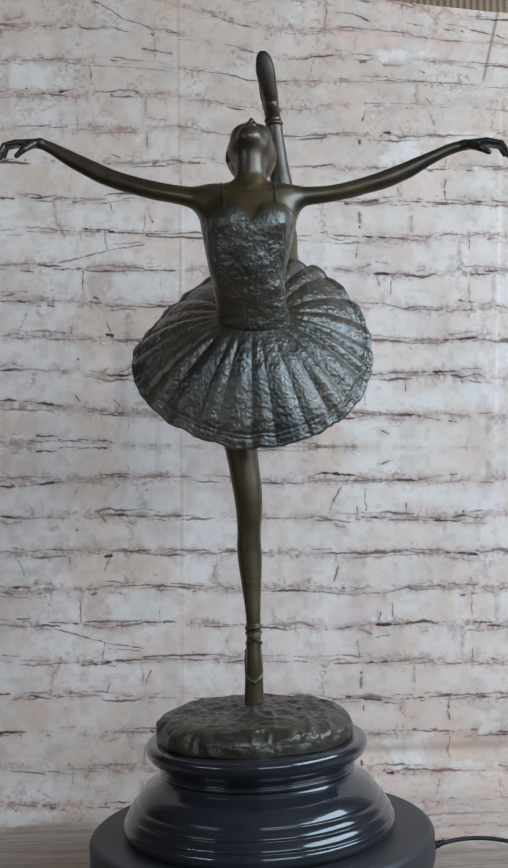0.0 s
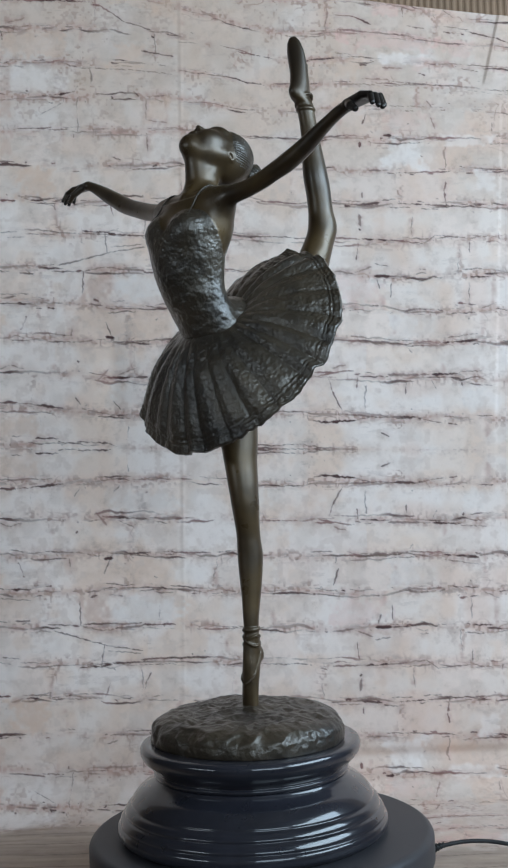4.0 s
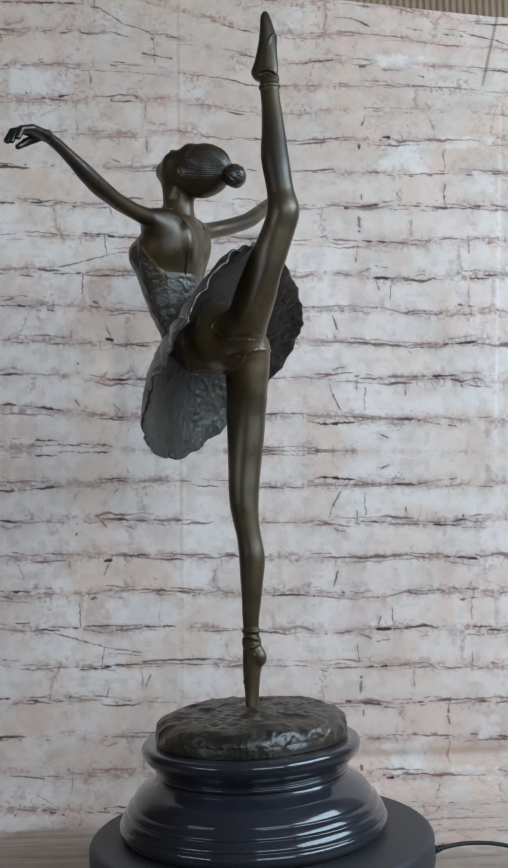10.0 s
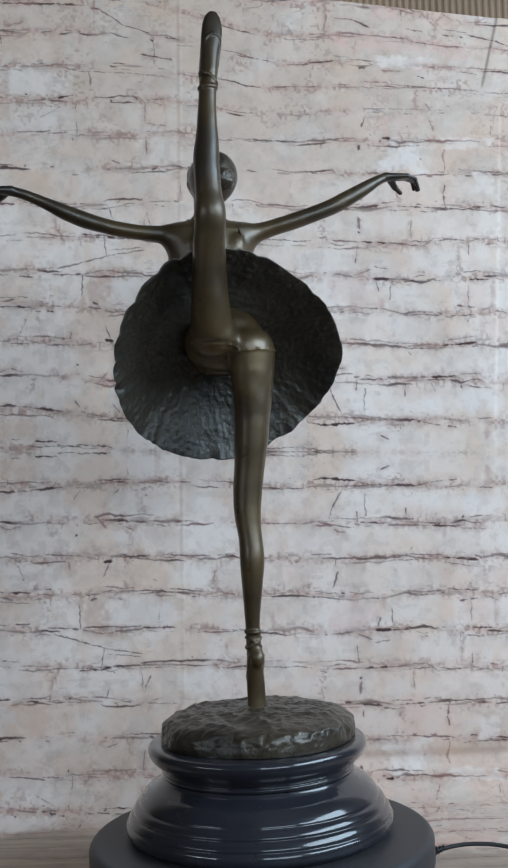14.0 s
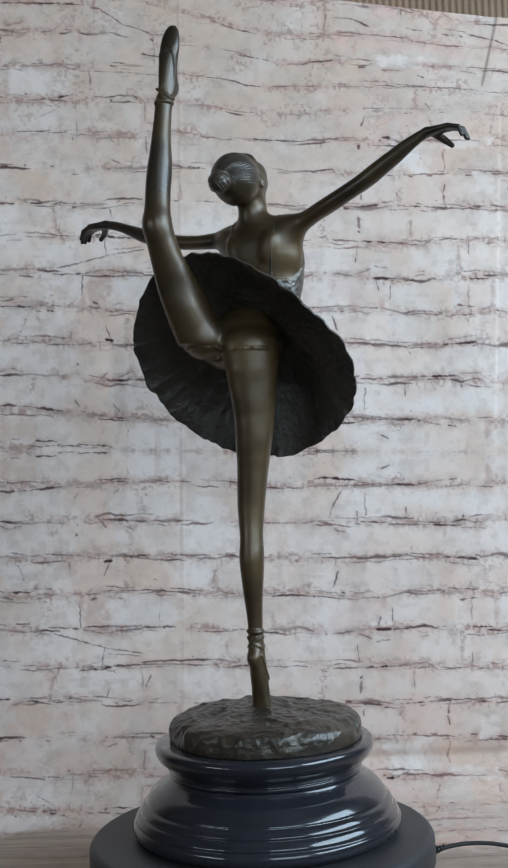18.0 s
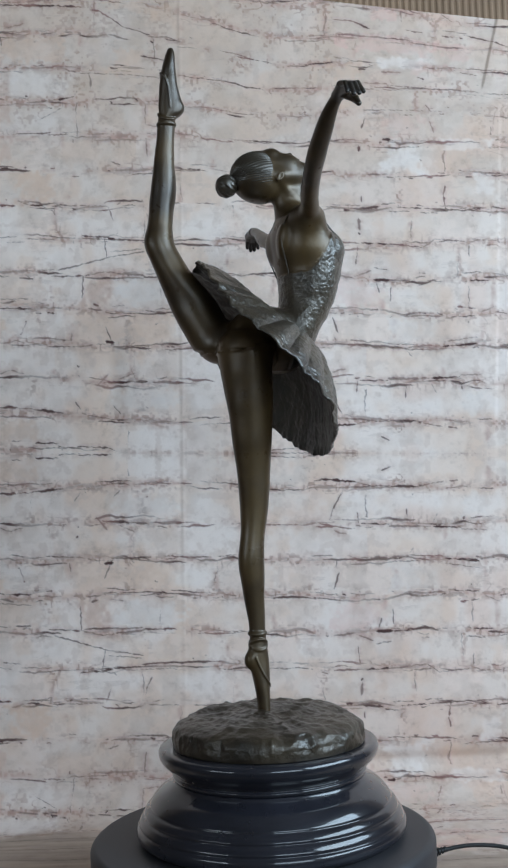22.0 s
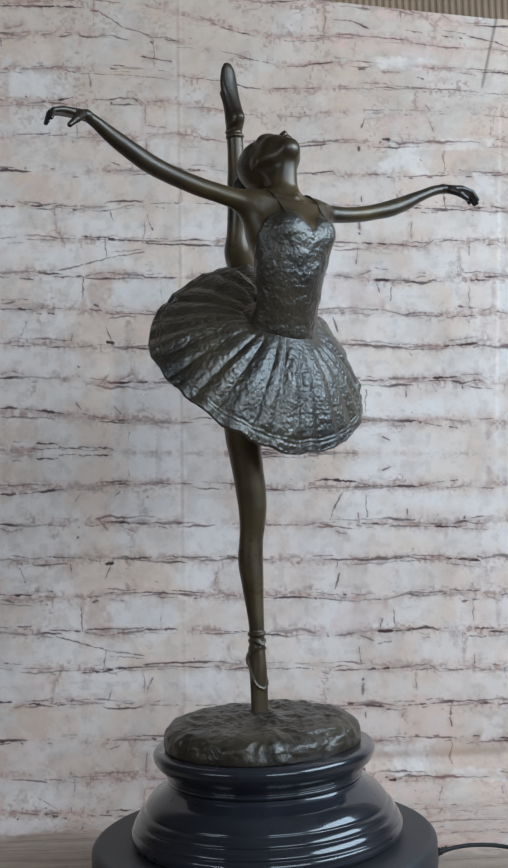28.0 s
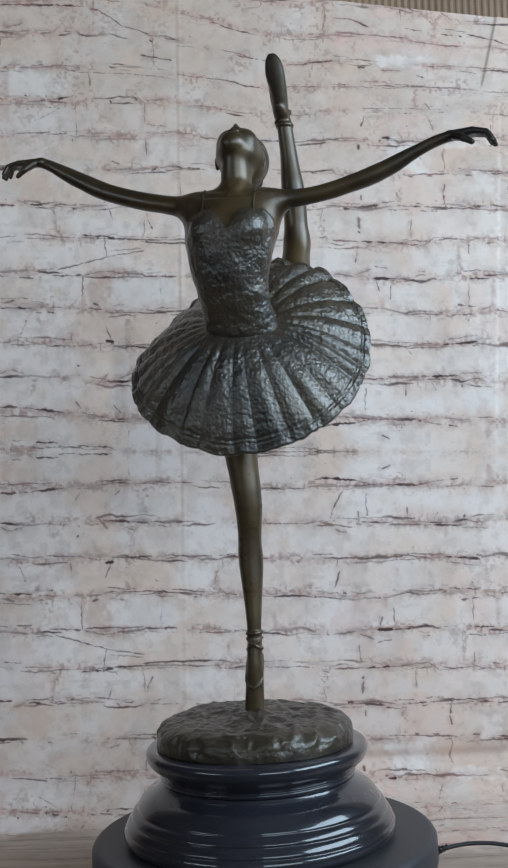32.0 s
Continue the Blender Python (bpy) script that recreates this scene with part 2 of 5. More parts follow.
def slab(name, pieces, mat, label, category, bevel=0.0):
    bm = bmesh.new()
    for lo, hi in pieces:
        box(bm, lo, hi)
    if bevel:
        bmesh.ops.bevel(bm, geom=bm.edges[:], offset=bevel, segments=2, affect="EDGES")
    me = bpy.data.meshes.new(name)
    bm.to_mesh(me)
    bm.free()
    me.materials.append(mat)
    return tagged(new(name, me), label, category, kind="structure")


T = 0.12


def wall_with_window(axis, at, a0, a1, w0, w1, z0=0.8, z1=2.1):
    """Pieces of a wall across `axis` at `at`, running a0..a1, with an opening w0..w1 by z0..z1."""
    spans = [((a0, FLOOR_Z), (w0, Z1)), ((w1, FLOOR_Z), (a1, Z1)), ((w0, FLOOR_Z), (w1, z0)), ((w0, z1), (w1, Z1))]
    out = []
    for (b0, c0), (b1, c1) in spans:
        if axis == "x":
            out.append(((at, b0, c0), (at + T, b1, c1)))
        else:
            out.append(((b0, at, c0), (b1, at + T, c1)))
    return out


slab("wall_east", wall_with_window("x", X1, Y0, Y1, -1.50, 0.10, 0.95, 1.65), WALL, "plain pale painted wall with a wide window opening", "wall")
slab("wall_west", wall_with_window("x", X0 - T, Y0, Y1, -2.25, -0.95, 0.98, 1.12), DAMPING_WALL, "unseen dark wall added to dim the left side of the statue, with a window opening", "wall")
slab("wall_south", wall_with_window("y", Y0 - T, X0, X1, 0.05, 1.45, 0.85, 1.65), WALL, "plain pale painted wall with a window behind the camera", "wall")
slab("wall_north", [((X0, Y1, FLOOR_Z), (X1, Y1 + T, Z1))], WALL, "plain pale painted wall behind the backdrop", "wall")
slab("floor", [((X0 - T, Y0 - T, FLOOR_Z - 0.1), (X1 + T, Y1 + T, FLOOR_Z))], BOARDS, "plain brown boarded floor", "floor")
slab("ceiling", [((X0 - T, Y0 - T, Z1), (X1 + T, Y1 + T, Z1 + 0.1))], CEILING, "plain unseen ceiling, toned down to cut the bounce light", "ceiling")

# table that carries cloth and turntable
table = tagged(new("table"), "plain wooden table covered by the printed cloth", "table")
bm = bmesh.new()
box(bm, (-0.75, -0.26, TABLE_TOP - 0.03), (0.75, 0.40, TABLE_TOP - 0.002))
bmesh.ops.bevel(bm, geom=bm.edges[:], offset=0.003, segments=2, affect="EDGES")
part("tabletop", bm, TABLE_WOOD, table)
for sx in (-1, 1):
    for y in (-0.21, 0.35):
        bm = bmesh.new()
        box(bm, (sx * 0.7 - 0.03, y - 0.03, FLOOR_Z), (sx * 0.7 + 0.03, y + 0.03, TABLE_TOP - 0.03))
        part("leg", bm, TABLE_WOOD, table)

# ribbed brown cardboard that stands behind the cloth
verts, faces = [], []
n_ribs = 190
xs = np.linspace(-0.72, 0.72, n_ribs * 4 + 1)
for z in (TABLE_TOP - 0.002, 1.42):
    for x in xs:
        verts.append((x, 0.302 + 0.0006 * math.sin(x * 2 * math.pi / 0.0076), z))
for z in (1.42, TABLE_TOP - 0.002):
    for x in xs:
        verts.append((x, 0.310, z))
n = len(xs)
for r in range(4):
    for i in range(n - 1):
        a, b = r * n + i, ((r + 1) % 4) * n + i
        faces.append((a, a + 1, b + 1, b))
faces += [(0, n, 2 * n, 3 * n), (n - 1, 4 * n - 1, 3 * n - 1, 2 * n - 1)]
tagged(new("cardboard_panel", mesh_of("cardboard_panel", verts, faces, [CARD], smooth=False)), "brown ribbed cardboard panel standing behind the cloth", "panel")

# ---------------------------------------------------------------- printed backdrop cloth
CLOTH_Y = 0.270
PRINT_C = (0.009, 0.636)
TILT = radians(2.28)
COURSE = 0.0393


def cloth_top(x):
    """Height of the cloth's upper edge, which droops towards one corner."""
    return 1.1306 - 0.144 * (x - 0.1715)


def cloth_depth(x, z):
    """How far wrinkles push the hanging cloth out of its plane."""
    p = np.stack([x, z * 0.55], 1)
    d = 0.0030 * value_noise(p, 0.22, 3) + 0.0010 * value_noise(p, 0.07, 5)
    crease = x + 0.0715 - 0.031 * (z - 0.6)
    d += (-0.00024 * np.exp(-(crease / 0.0021) ** 2) + 0.00012 * np.exp(-((crease + 0.0040) / 0.0022) ** 2)) * (0.9 + 0.6 * value_noise(p, 0.05, 6))
    fold = x - 0.290 - 0.065 * (z - 0.88)
    d += 0.0006 * step(-0.002, 0.003, fold) * step(0.55, 0.72, z) * (1 - step(1.0, 1.03, z))
    ear = (x - 0.2994) + 0.264 * (1.1052 - z)
    d -= 0.0016 * step(-0.0030, 0.0010, ear) * step(1.030, 1.040, z) * (1 - step(0.004, 0.03, ear))
    d += 0.0022 * np.exp(-((x + 0.145) / 0.012) ** 2 - ((z - 0.72) / 0.05) ** 2)
    d += 0.0040 * np.exp(-((z - 0.297) / 0.007) ** 2) * step(0.0, 0.16, x)
    d -= 0.0035 * np.exp(-((z - 0.281) / 0.007) ** 2) * step(0.0, 0.16, x)
    return d


def print_uv(x, z):
    """Print coordinates (across, up) of a point of the hanging cloth."""
    dx, dz = x - PRINT_C[0], z - PRINT_C[1]
    c, s = math.cos(TILT), math.sin(TILT)
    return dx * c - dz * s, dx * s + dz * c


def sag(u, v):
    """The pulled cloth bends the printed courses down near its upper hem."""
    lift = step(0.30, 0.50, v)
    return -0.008 * (u + 0.28) / 0.56 - lift * 0.085 * step(-0.26, 0.30, u) + 0.004 * np.sin(u * 21 + v * 9) * (0.4 + lift)


TINTS = np.array(((0.715, 0.675, 0.655), (0.73, 0.695, 0.68), (0.70, 0.645, 0.60), (0.70, 0.70, 0.715), (0.72, 0.68, 0.66), (0.675, 0.585, 0.52), (0.70, 0.65, 0.61), (0.71, 0.705, 0.715)))
PLUM, ROSE, BEIGE = np.array((0.060, 0.027, 0.027)), np.array((0.47, 0.335, 0.305)), np.array((0.645, 0.56, 0.495))


class Print:
    """The print on the cloth: whitewashed brick courses with cracked joints, mirrored about the middle."""

    def __init__(self, u, v):
        self.u, self.v, self.vm = u, v, np.abs(v)
        self.pts = np.stack([u, self.vm], 1)
        self.grain = value_noise(self.pts, 0.0026, 61)
        self.level = self.vm - np.where(v > 0, sag(u, self.vm), 0.35 * sag(u, self.vm * 0))
        row = self.level / COURSE
        pull = 0.08 + 0.14 * np.exp(-((row - 2.8) / 1.2) ** 2) * step(0.0, 0.1, u) + 0.42 * step(8.3, 10.5, row) * step(0.0, 0.12, u)
        self.level = self.level - np.where(v > 0, pull, -0.08 * step(0.0, -0.15, u)) * COURSE
        self.ink, self.rose = np.zeros(len(u)), np.zeros(len(u))
        self.rand = random.Random(7)

    def noise(self, size, seed):
        return value_noise(self.pts, size, seed)

    def bricks(self):
        """Tinted bricks, stained joints and the cracks that run along every course."""
        warp = 0.0030 * self.noise(0.06, 11) + 0.0012 * self.noise(0.015, 12)
        w = self.level + warp
        row = np.floor(w / COURSE).astype(int)
        fv = w / COURSE - row
        length = np.where(row % 3 == 0, 0.098, np.where(row % 3 == 1, 0.122, 0.086))
        su = (self.u + 2 + (row * 0.613 % 1.0) * 0.12 + 0.003 * self.noise(0.03, 14)) / length
        cell = np.floor(su).astype(int)
        fu = su - cell
        col = TINTS[(row * 131 + cell * 57 + (row * cell) % 13) % len(TINTS)]
        col = 0.55 * col + 0.45 * TINTS.mean(0)
        blend = step(-0.6, 0.3, self.noise(0.02, 20))[:, None]
        col = col * blend + np.array((0.70, 0.685, 0.675)) * (1 - blend)
        for size, seed, lo, hi, tone, much in ((0.05, 21, 0.0, 0.6, BEIGE, 0.62), (0.018, 27, 0.15, 0.7, BEIGE, 0.45), (0.06, 22, 0.1, 0.7, np.array((0.735, 0.745, 0.76)), 0.75), (0.03, 33, 0.2, 0.7, np.array((0.57, 0.54, 0.52)), 0.45), (0.009, 35, 0.2, 0.7, np.array((0.55, 0.50, 0.475)), 0.4)):
            m = step(lo, hi, self.noise(size, seed) + 0.35 * self.noise(size * 0.3, seed + 40))[:, None] * much
            col = col * (1 - m) + tone * m
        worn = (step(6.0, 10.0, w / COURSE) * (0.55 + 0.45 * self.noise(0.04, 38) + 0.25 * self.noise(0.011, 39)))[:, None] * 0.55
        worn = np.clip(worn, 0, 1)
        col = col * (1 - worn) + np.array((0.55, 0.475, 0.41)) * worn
        # light evened out in the print: middle courses brightened, upper and lower ends darkened
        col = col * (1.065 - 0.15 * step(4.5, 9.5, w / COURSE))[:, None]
        # the foot of the print: dull boards streaked lengthwise, with dark seams
        strip = np.stack([self.u * 0.12, self.level], 1)
        streak = 0.5 + 0.4 * value_noise(strip, 0.0060, 86) + 0.2 * value_noise(strip, 0.0022, 87)
        # board tone is lowered further to carry the shade near the table
        self.board = np.array((0.27, 0.24, 0.21)) + np.clip(streak, 0, 1)[:, None] * np.array((0.16, 0.14, 0.12))
        seam = np.abs((w / COURSE - 9.75) / 0.85 - np.round((w / COURSE - 9.75) / 0.85)) * 0.85 * COURSE
        self.board = self.board * (1 - 0.55 * np.exp(-(seam / 0.0009) ** 2))[:, None]
        self.foot = step(10.6, 11.3, w / COURSE - 2.5 * step(-0.05, 0.15, self.u) + 0.25 * self.noise(0.025, 88) + 0.15 * self.noise(0.008, 89)) * (self.v < 0)
        edge = np.minimum(fv, 1 - fv) * COURSE
        side = np.minimum(fu, 1 - fu) * length
        patch = step(-0.6, 0.4, self.noise(0.05, 23) + 0.35 * self.noise(0.012, 24))
        stain = np.exp(-(edge / np.clip(0.0042 + 0.0020 * self.noise(0.02, 36) + 0.0016 * self.noise(0.005, 43), 0.0012, 1)) ** 2) * patch * (0.55 + 0.45 * step(-0.3, 0.4, self.noise(0.0032, 44)))
        upright = np.exp(-(side / (0.0030 + 0.0016 * self.noise(0.006, 40))) ** 2) * step(0.0, 0.7, self.noise(0.02, 25) + 0.6 * self.noise(0.005, 42)) * 0.7
        crumb = 0.6 + 0.4 * step(-0.4, 0.4, self.noise(0.005, 34))
        s = (np.clip(np.maximum(stain, upright), 0, 1) * crumb)[:, None] * 0.88
        col = col * (1 - s) + ROSE * s
        pink = (step(0.2, 0.8, self.noise(0.035, 26)) * step(-0.15, 0.25, self.u))[:, None] * 0.4
        col = col * (1 - pink) + np.array((0.665, 0.535, 0.475)) * pink
        # joint cracks that swell, fork and fade
        near = np.round(w / COURSE)
        off = w - near * COURSE
        lane = np.stack([self.u, near * 0.37], 1)
        for k, (shift, seed, width, gate) in enumerate(((0.0, 71, 0.0012, 0.05), (0.0030, 75, 0.0010, 0.15), (-0.0036, 79, 0.0010, 0.18))):
            run = value_noise(lane, 0.045, seed) + 0.5 * value_noise(lane, 0.012, seed + 1)
            bend = 0.0016 * value_noise(lane, 0.02, seed + 2) + 0.0009 * value_noise(lane, 0.006, seed + 3)
            th = width * np.clip(run - gate + 0.1, 0, 1.0) * 1.4 + 0.0003 * self.grain
            self.ink = np.maximum(self.ink, np.clip((th - np.abs(off - shift - bend)) / 0.0006 + 0.4, 0, 1) * step(gate - 0.05, gate + 0.1, run) * (0.42 + 0.5 * step(-0.5, 0.5, value_noise(lane, 0.03, seed + 4))))
        # crumbs of rusty mortar along the joints
        loose = np.exp(-(edge / 0.0075) ** 2) * patch + 0.8 * np.exp(-(side / 0.0065) ** 2) * step(-0.2, 0.5, self.noise(0.04, 29)) + 0.6 * step(7.5, 10.0, w / COURSE) * step(-0.1, 0.6, self.noise(0.03, 37))
        crumbs = step(0.32, 0.55, self.noise(0.0030, 62) + 0.5 * self.noise(0.0075, 63)) * np.clip(loose, 0, 1)
        worms = (1 - step(0.03, 0.12, np.abs(value_noise(self.pts * np.array((0.55, 1.0)), 0.0065, 64)))) * step(0.05, 0.5, self.noise(0.018, 65)) * np.clip(loose, 0, 1)
        m = np.clip(0.62 * crumbs + 0.75 * worms, 0, 0.8)[:, None]
        col = col * (1 - m) + np.array((0.33, 0.225, 0.195)) * m
        beside = (su - np.round(su)) * length
        upline = np.clip((0.0010 * np.clip(value_noise(self.pts, 0.014, 91), 0, 1) - np.abs(beside - 0.0022 * self.noise(0.012, 92) - 0.001 * self.grain)) / 0.0006 + 0.35, 0, 1)
        self.ink = np.maximum(self.ink, upline * (self.noise(0.04, 93) > 0.25) * 0.6)
        rough = np.clip(np.exp(-(edge / 0.0065) ** 2) * (0.3 + 0.7 * patch) + 0.75 * np.exp(-(side / 0.006) ** 2) * step(-0.2, 0.5, self.noise(0.04, 29)), 0, 1)
        rough = np.maximum(rough, 0.4 * step(0.3, 0.75, self.noise(0.045, 30)))
        rough = np.maximum(rough, step(7.5, 10.0, w / COURSE) * step(-0.3, 0.5, self.noise(0.03, 37)) * 0.5)
        return col, rough

    def mark(self, pts, width, strength, rosy=0.0):
        """Ink a polyline (across, level): a crack with a ragged outline, and a rosy smear beside it."""
        q = np.array(pts)
        m = 0.012
        pick = np.flatnonzero((self.u > q[:, 0].min() - m) & (self.u < q[:, 0].max() + m) & (self.level > q[:, 1].min() - m) & (self.level < q[:, 1].max() + m))
        if not len(pick):
            return
        x, y = self.u[pick], self.level[pick]
        best, along = np.full(len(pick), 1.0), np.zeros(len(pick))
        for i, (a, b) in enumerate(zip(q[:-1], q[1:])):
            ab = b - a
            t = np.clip(((x - a[0]) * ab[0] + (y - a[1]) * ab[1]) / (ab @ ab + 1e-12), 0, 1)
            d = np.hypot(x - a[0] - t * ab[0], y - a[1] - t * ab[1])
            along = np.where(d < best, (i + t) / (len(q) - 1), along)
            best = np.minimum(best, d)
        taper = np.clip(np.minimum(along, 1 - along) * 5 + 0.35, 0, 1)
        w = width * taper * (0.60 + 0.75 * value_noise(np.stack([along * len(q) * 0.40, 0 * along + self.rand.random() * 50], 1), 1.0, 5))
        w = np.maximum(w, 0.0004 * taper)
        g = self.grain[pick]
        self.ink[pick] = np.maximum(self.ink[pick], strength * np.clip((w - best + 0.0003 * g) / 0.00045 + 0.4, 0, 1))
        if rosy:
            smear = rosy * np.exp(-(best / (0.0036 + 0.0016 * g)) ** 2) * taper
            self.rose[pick] = np.maximum(self.rose[pick], np.clip(smear, 0, 1))

    def stroke(self, course, u0, u1, width=1.0, strength=0.5, rise=0.0):
        """A dark line along a course joint."""
        r = self.rand
        n = max(3, int(abs(u1 - u0) / 0.006))
        wob, phase, pts = 0.0, r.random() * 9, []
        for i in range(n + 1):
            u = u0 + (u1 - u0) * i / n
            wob = wob * 0.7 + (r.random() - 0.5) * 0.0022
            pts.append((u, course * COURSE + wob + 0.0012 * math.sin(u * 70 + phase) + rise * (i / n - 0.5)))
        self.mark(pts, 0.0010 * width, min(1, strength + 0.4), 0.75 if width > 1.1 else 0.0)

    def finish(self, col):
        f = self.foot[:, None] * 0.92
        col = col * (1 - f) + self.board * f
        self.ink, self.rose = self.ink * (1 - self.foot), self.rose * (1 - self.foot)
        s = np.clip(self.rose * (0.55 + 0.3 * self.grain), 0, 1)[:, None] * 0.8
        col = col * (1 - s) + ROSE * 0.9 * s
        tone = step(0.0, 0.9, self.noise(0.03, 95))[:, None] * 0.8
        dark = PLUM * (1 - tone) + np.array((0.27, 0.155, 0.15)) * tone
        k = np.clip(self.ink, 0, 1)[:, None]
        return col * (1 - k) + dark * k


def lines(p, rows):
    """Cracks (course, across, course, across, width); a minus width marks a rosy one."""
    r = p.rand
    for c0, u0, c1, u1, w in rows:
        n = max(2, int(math.hypot(u1 - u0, (c1 - c0) * COURSE) / 0.0028))
        pts = []
        for i in range(n + 1):
            f, sway = i / n, 0.0006 if 0 < i < n else 0.0
            pts.append((u0 + (u1 - u0) * f + r.uniform(-sway, sway), (c0 + (c1 - c0) * f) * COURSE + r.uniform(-sway, sway)))
        rosy = w < 0
        p.mark(pts, 0.00072 * abs(w), 0.62 if rosy else min(1.0, 0.54 + 0.24 * abs(w)), 0.9 if rosy else (0.55 if abs(w) > 1.3 else 0.2))


STAINS = {"beige": (0.62, 0.505, 0.425), "rust": (0.52, 0.385, 0.335), "pink": (0.66, 0.485, 0.465), "white": (0.735, 0.755, 0.775)}


def patches(p, col, rows):
    """Bricks whose print is stained or bleached: tone, across, course, half width, half height, strength."""
    ragged = 0.35 * p.noise(0.012, 97) + 0.25 * p.noise(0.004, 98)
    for tone, u, c, du, dc, much in rows:
        inside = 1 - np.maximum(np.abs(p.u - u) / du, np.abs(p.level / COURSE - c) / dc)
        m = (step(-0.25, 0.35, inside + ragged * 1.3) * much * (0.75 + ragged * 0.6))[:, None] * 0.8
        np.copyto(col, col * (1 - np.clip(m, 0, 1)) + np.array(STAINS[tone]) * np.clip(m, 0, 1))


def draw_cracks(p):
    """The cracks that the print shows, course by course, and small random ones."""
    lines(p, ((12.89, -0.285, 12.70, -0.189, 1.8), (12.63, -0.183, 12.62, -0.174, 1.8), (12.62, -0.174, 12.21, -0.146, 1.2), (12.21, -0.146, 12.10, -0.117, 1.3), (11.92, -0.116, 11.88, -0.113, 2), (12.06, -0.099, 12.08, -0.088, 2), (12.20, -0.279, 12.32, -0.257, -1), (12.08, -0.285, 12.09, -0.248, 0.8), (11.97, -0.285, 11.67, -0.283, 1.3)))
    lines(p, ((11.09, -0.247, 11.09, -0.235, 0.8), (11.07, -0.223, 10.87, -0.198, 0.9), (10.87, -0.198, 10.84, -0.161, 0.7), (10.84, -0.161, 10.81, -0.093, 0.6), (11.42, -0.127, 11.39, -0.088, 1.4)))
    lines(p, ((10.18, -0.256, 10.17, -0.253, 2), (10.06, -0.238, 10.09, -0.219, 1.3), (10.09, -0.219, 10.20, -0.201, 1.9), (10.20, -0.201, 10.34, -0.198, 1.2), (10.10, -0.179, 10.09, -0.161, 0.9), (10.04, -0.161, 9.96, -0.159, 1.4), (10.21, -0.136, 10.05, -0.130, 1), (10.05, -0.121, 10.14, -0.099, -0.8), (10.01, -0.122, 9.34, -0.122, -0.9), (9.34, -0.122, 9.28, -0.099, -0.9), (9.99, -0.214, 9.86, -0.214, 0.8), (9.86, -0.214, 9.49, -0.239, 0.7)))
    lines(p, ((9.05, -0.231, 9.06, -0.207, 1), (8.93, -0.202, 8.84, -0.202, 1.4), (8.93, -0.121, 8.35, -0.119, -1), (8.25, -0.160, 8.15, -0.149, 0.8)))
    lines(p, ((8.00, -0.283, 8.01, -0.274, 1.8), (8.05, -0.256, 8.05, -0.254, 1.4), (8.06, -0.227, 8.07, -0.222, 2), (7.99, -0.163, 7.98, -0.160, 1), (7.99, -0.144, 8.00, -0.142, 1.2)))
    lines(p, ((6.93, -0.283, 6.93, -0.266, 2.6), (7.08, -0.265, 6.97, -0.249, -1.4), (6.97, -0.249, 6.97, -0.235, 2.6), (6.94, -0.235, 6.81, -0.223, 1), (7.00, -0.222, 7.00, -0.197, 1), (6.92, -0.202, 6.89, -0.198, 1.4), (7.00, -0.197, 6.99, -0.163, 0.7), (6.99, -0.163, 6.58, -0.157, 1), (7.02, -0.153, 7.14, -0.148, 1.2), (6.99, -0.148, 7.00, -0.132, 0.9), (6.97, -0.111, 6.92, -0.100, 0.7), (6.77, -0.120, 6.54, -0.118, 1.4), (6.54, -0.118, 6.30, -0.113, 1.3)))
    lines(p, ((6.00, -0.283, 6.04, -0.264, 0.6), (5.85, -0.275, 5.86, -0.270, 1.2), (5.86, -0.270, 5.91, -0.255, 0.8), (6.00, -0.255, 6.01, -0.221, 0.7), (6.15, -0.191, 6.11, -0.169, 1.6), (6.11, -0.169, 6.05, -0.154, 1.8), (6.05, -0.154, 6.01, -0.122, 1.6), (6.01, -0.122, 5.92, -0.117, 1.4), (6.04, -0.181, 6.06, -0.154, 0.8), (6.08, -0.167, 5.53, -0.164, 1)))
    lines(p, ((5.12, -0.219, 5.56, -0.160, 1.1), (5.56, -0.160, 5.70, -0.122, 1), (5.69, -0.160, 5.78, -0.125, 0.7), (5.08, -0.241, 5.15, -0.221, 0.5)))
    lines(p, ((4.87, -0.282, 4.88, -0.270, 0.7), (4.85, -0.261, 4.86, -0.245, 1.1), (4.95, -0.253, 4.82, -0.245, 1.1), (4.95, -0.225, 4.99, -0.190, 1.5), (4.99, -0.190, 5.14, -0.166, -2), (5.14, -0.166, 5.06, -0.141, -0.8), (5.02, -0.141, 5.06, -0.123, -1), (4.98, -0.123, 4.97, -0.087, 1.6), (4.99, -0.190, 4.33, -0.191, 1.1), (4.23, -0.282, 4.28, -0.245, 0.5)))
    lines(p, ((3.97, -0.282, 3.98, -0.245, 1.8), (3.87, -0.242, 3.86, -0.236, 1.6), (3.90, -0.229, 3.88, -0.222, 1.8), (4.06, -0.184, 4.03, -0.169, 1), (4.21, -0.179, 4.15, -0.172, 1.4), (4.15, -0.159, 4.19, -0.144, -0.8), (4.05, -0.126, 3.98, -0.098, 0.9), (3.62, -0.252, 3.25, -0.258, 0.5), (3.63, -0.253, 3.60, -0.252, 1.5), (3.27, -0.259, 3.24, -0.258, 1.5)))
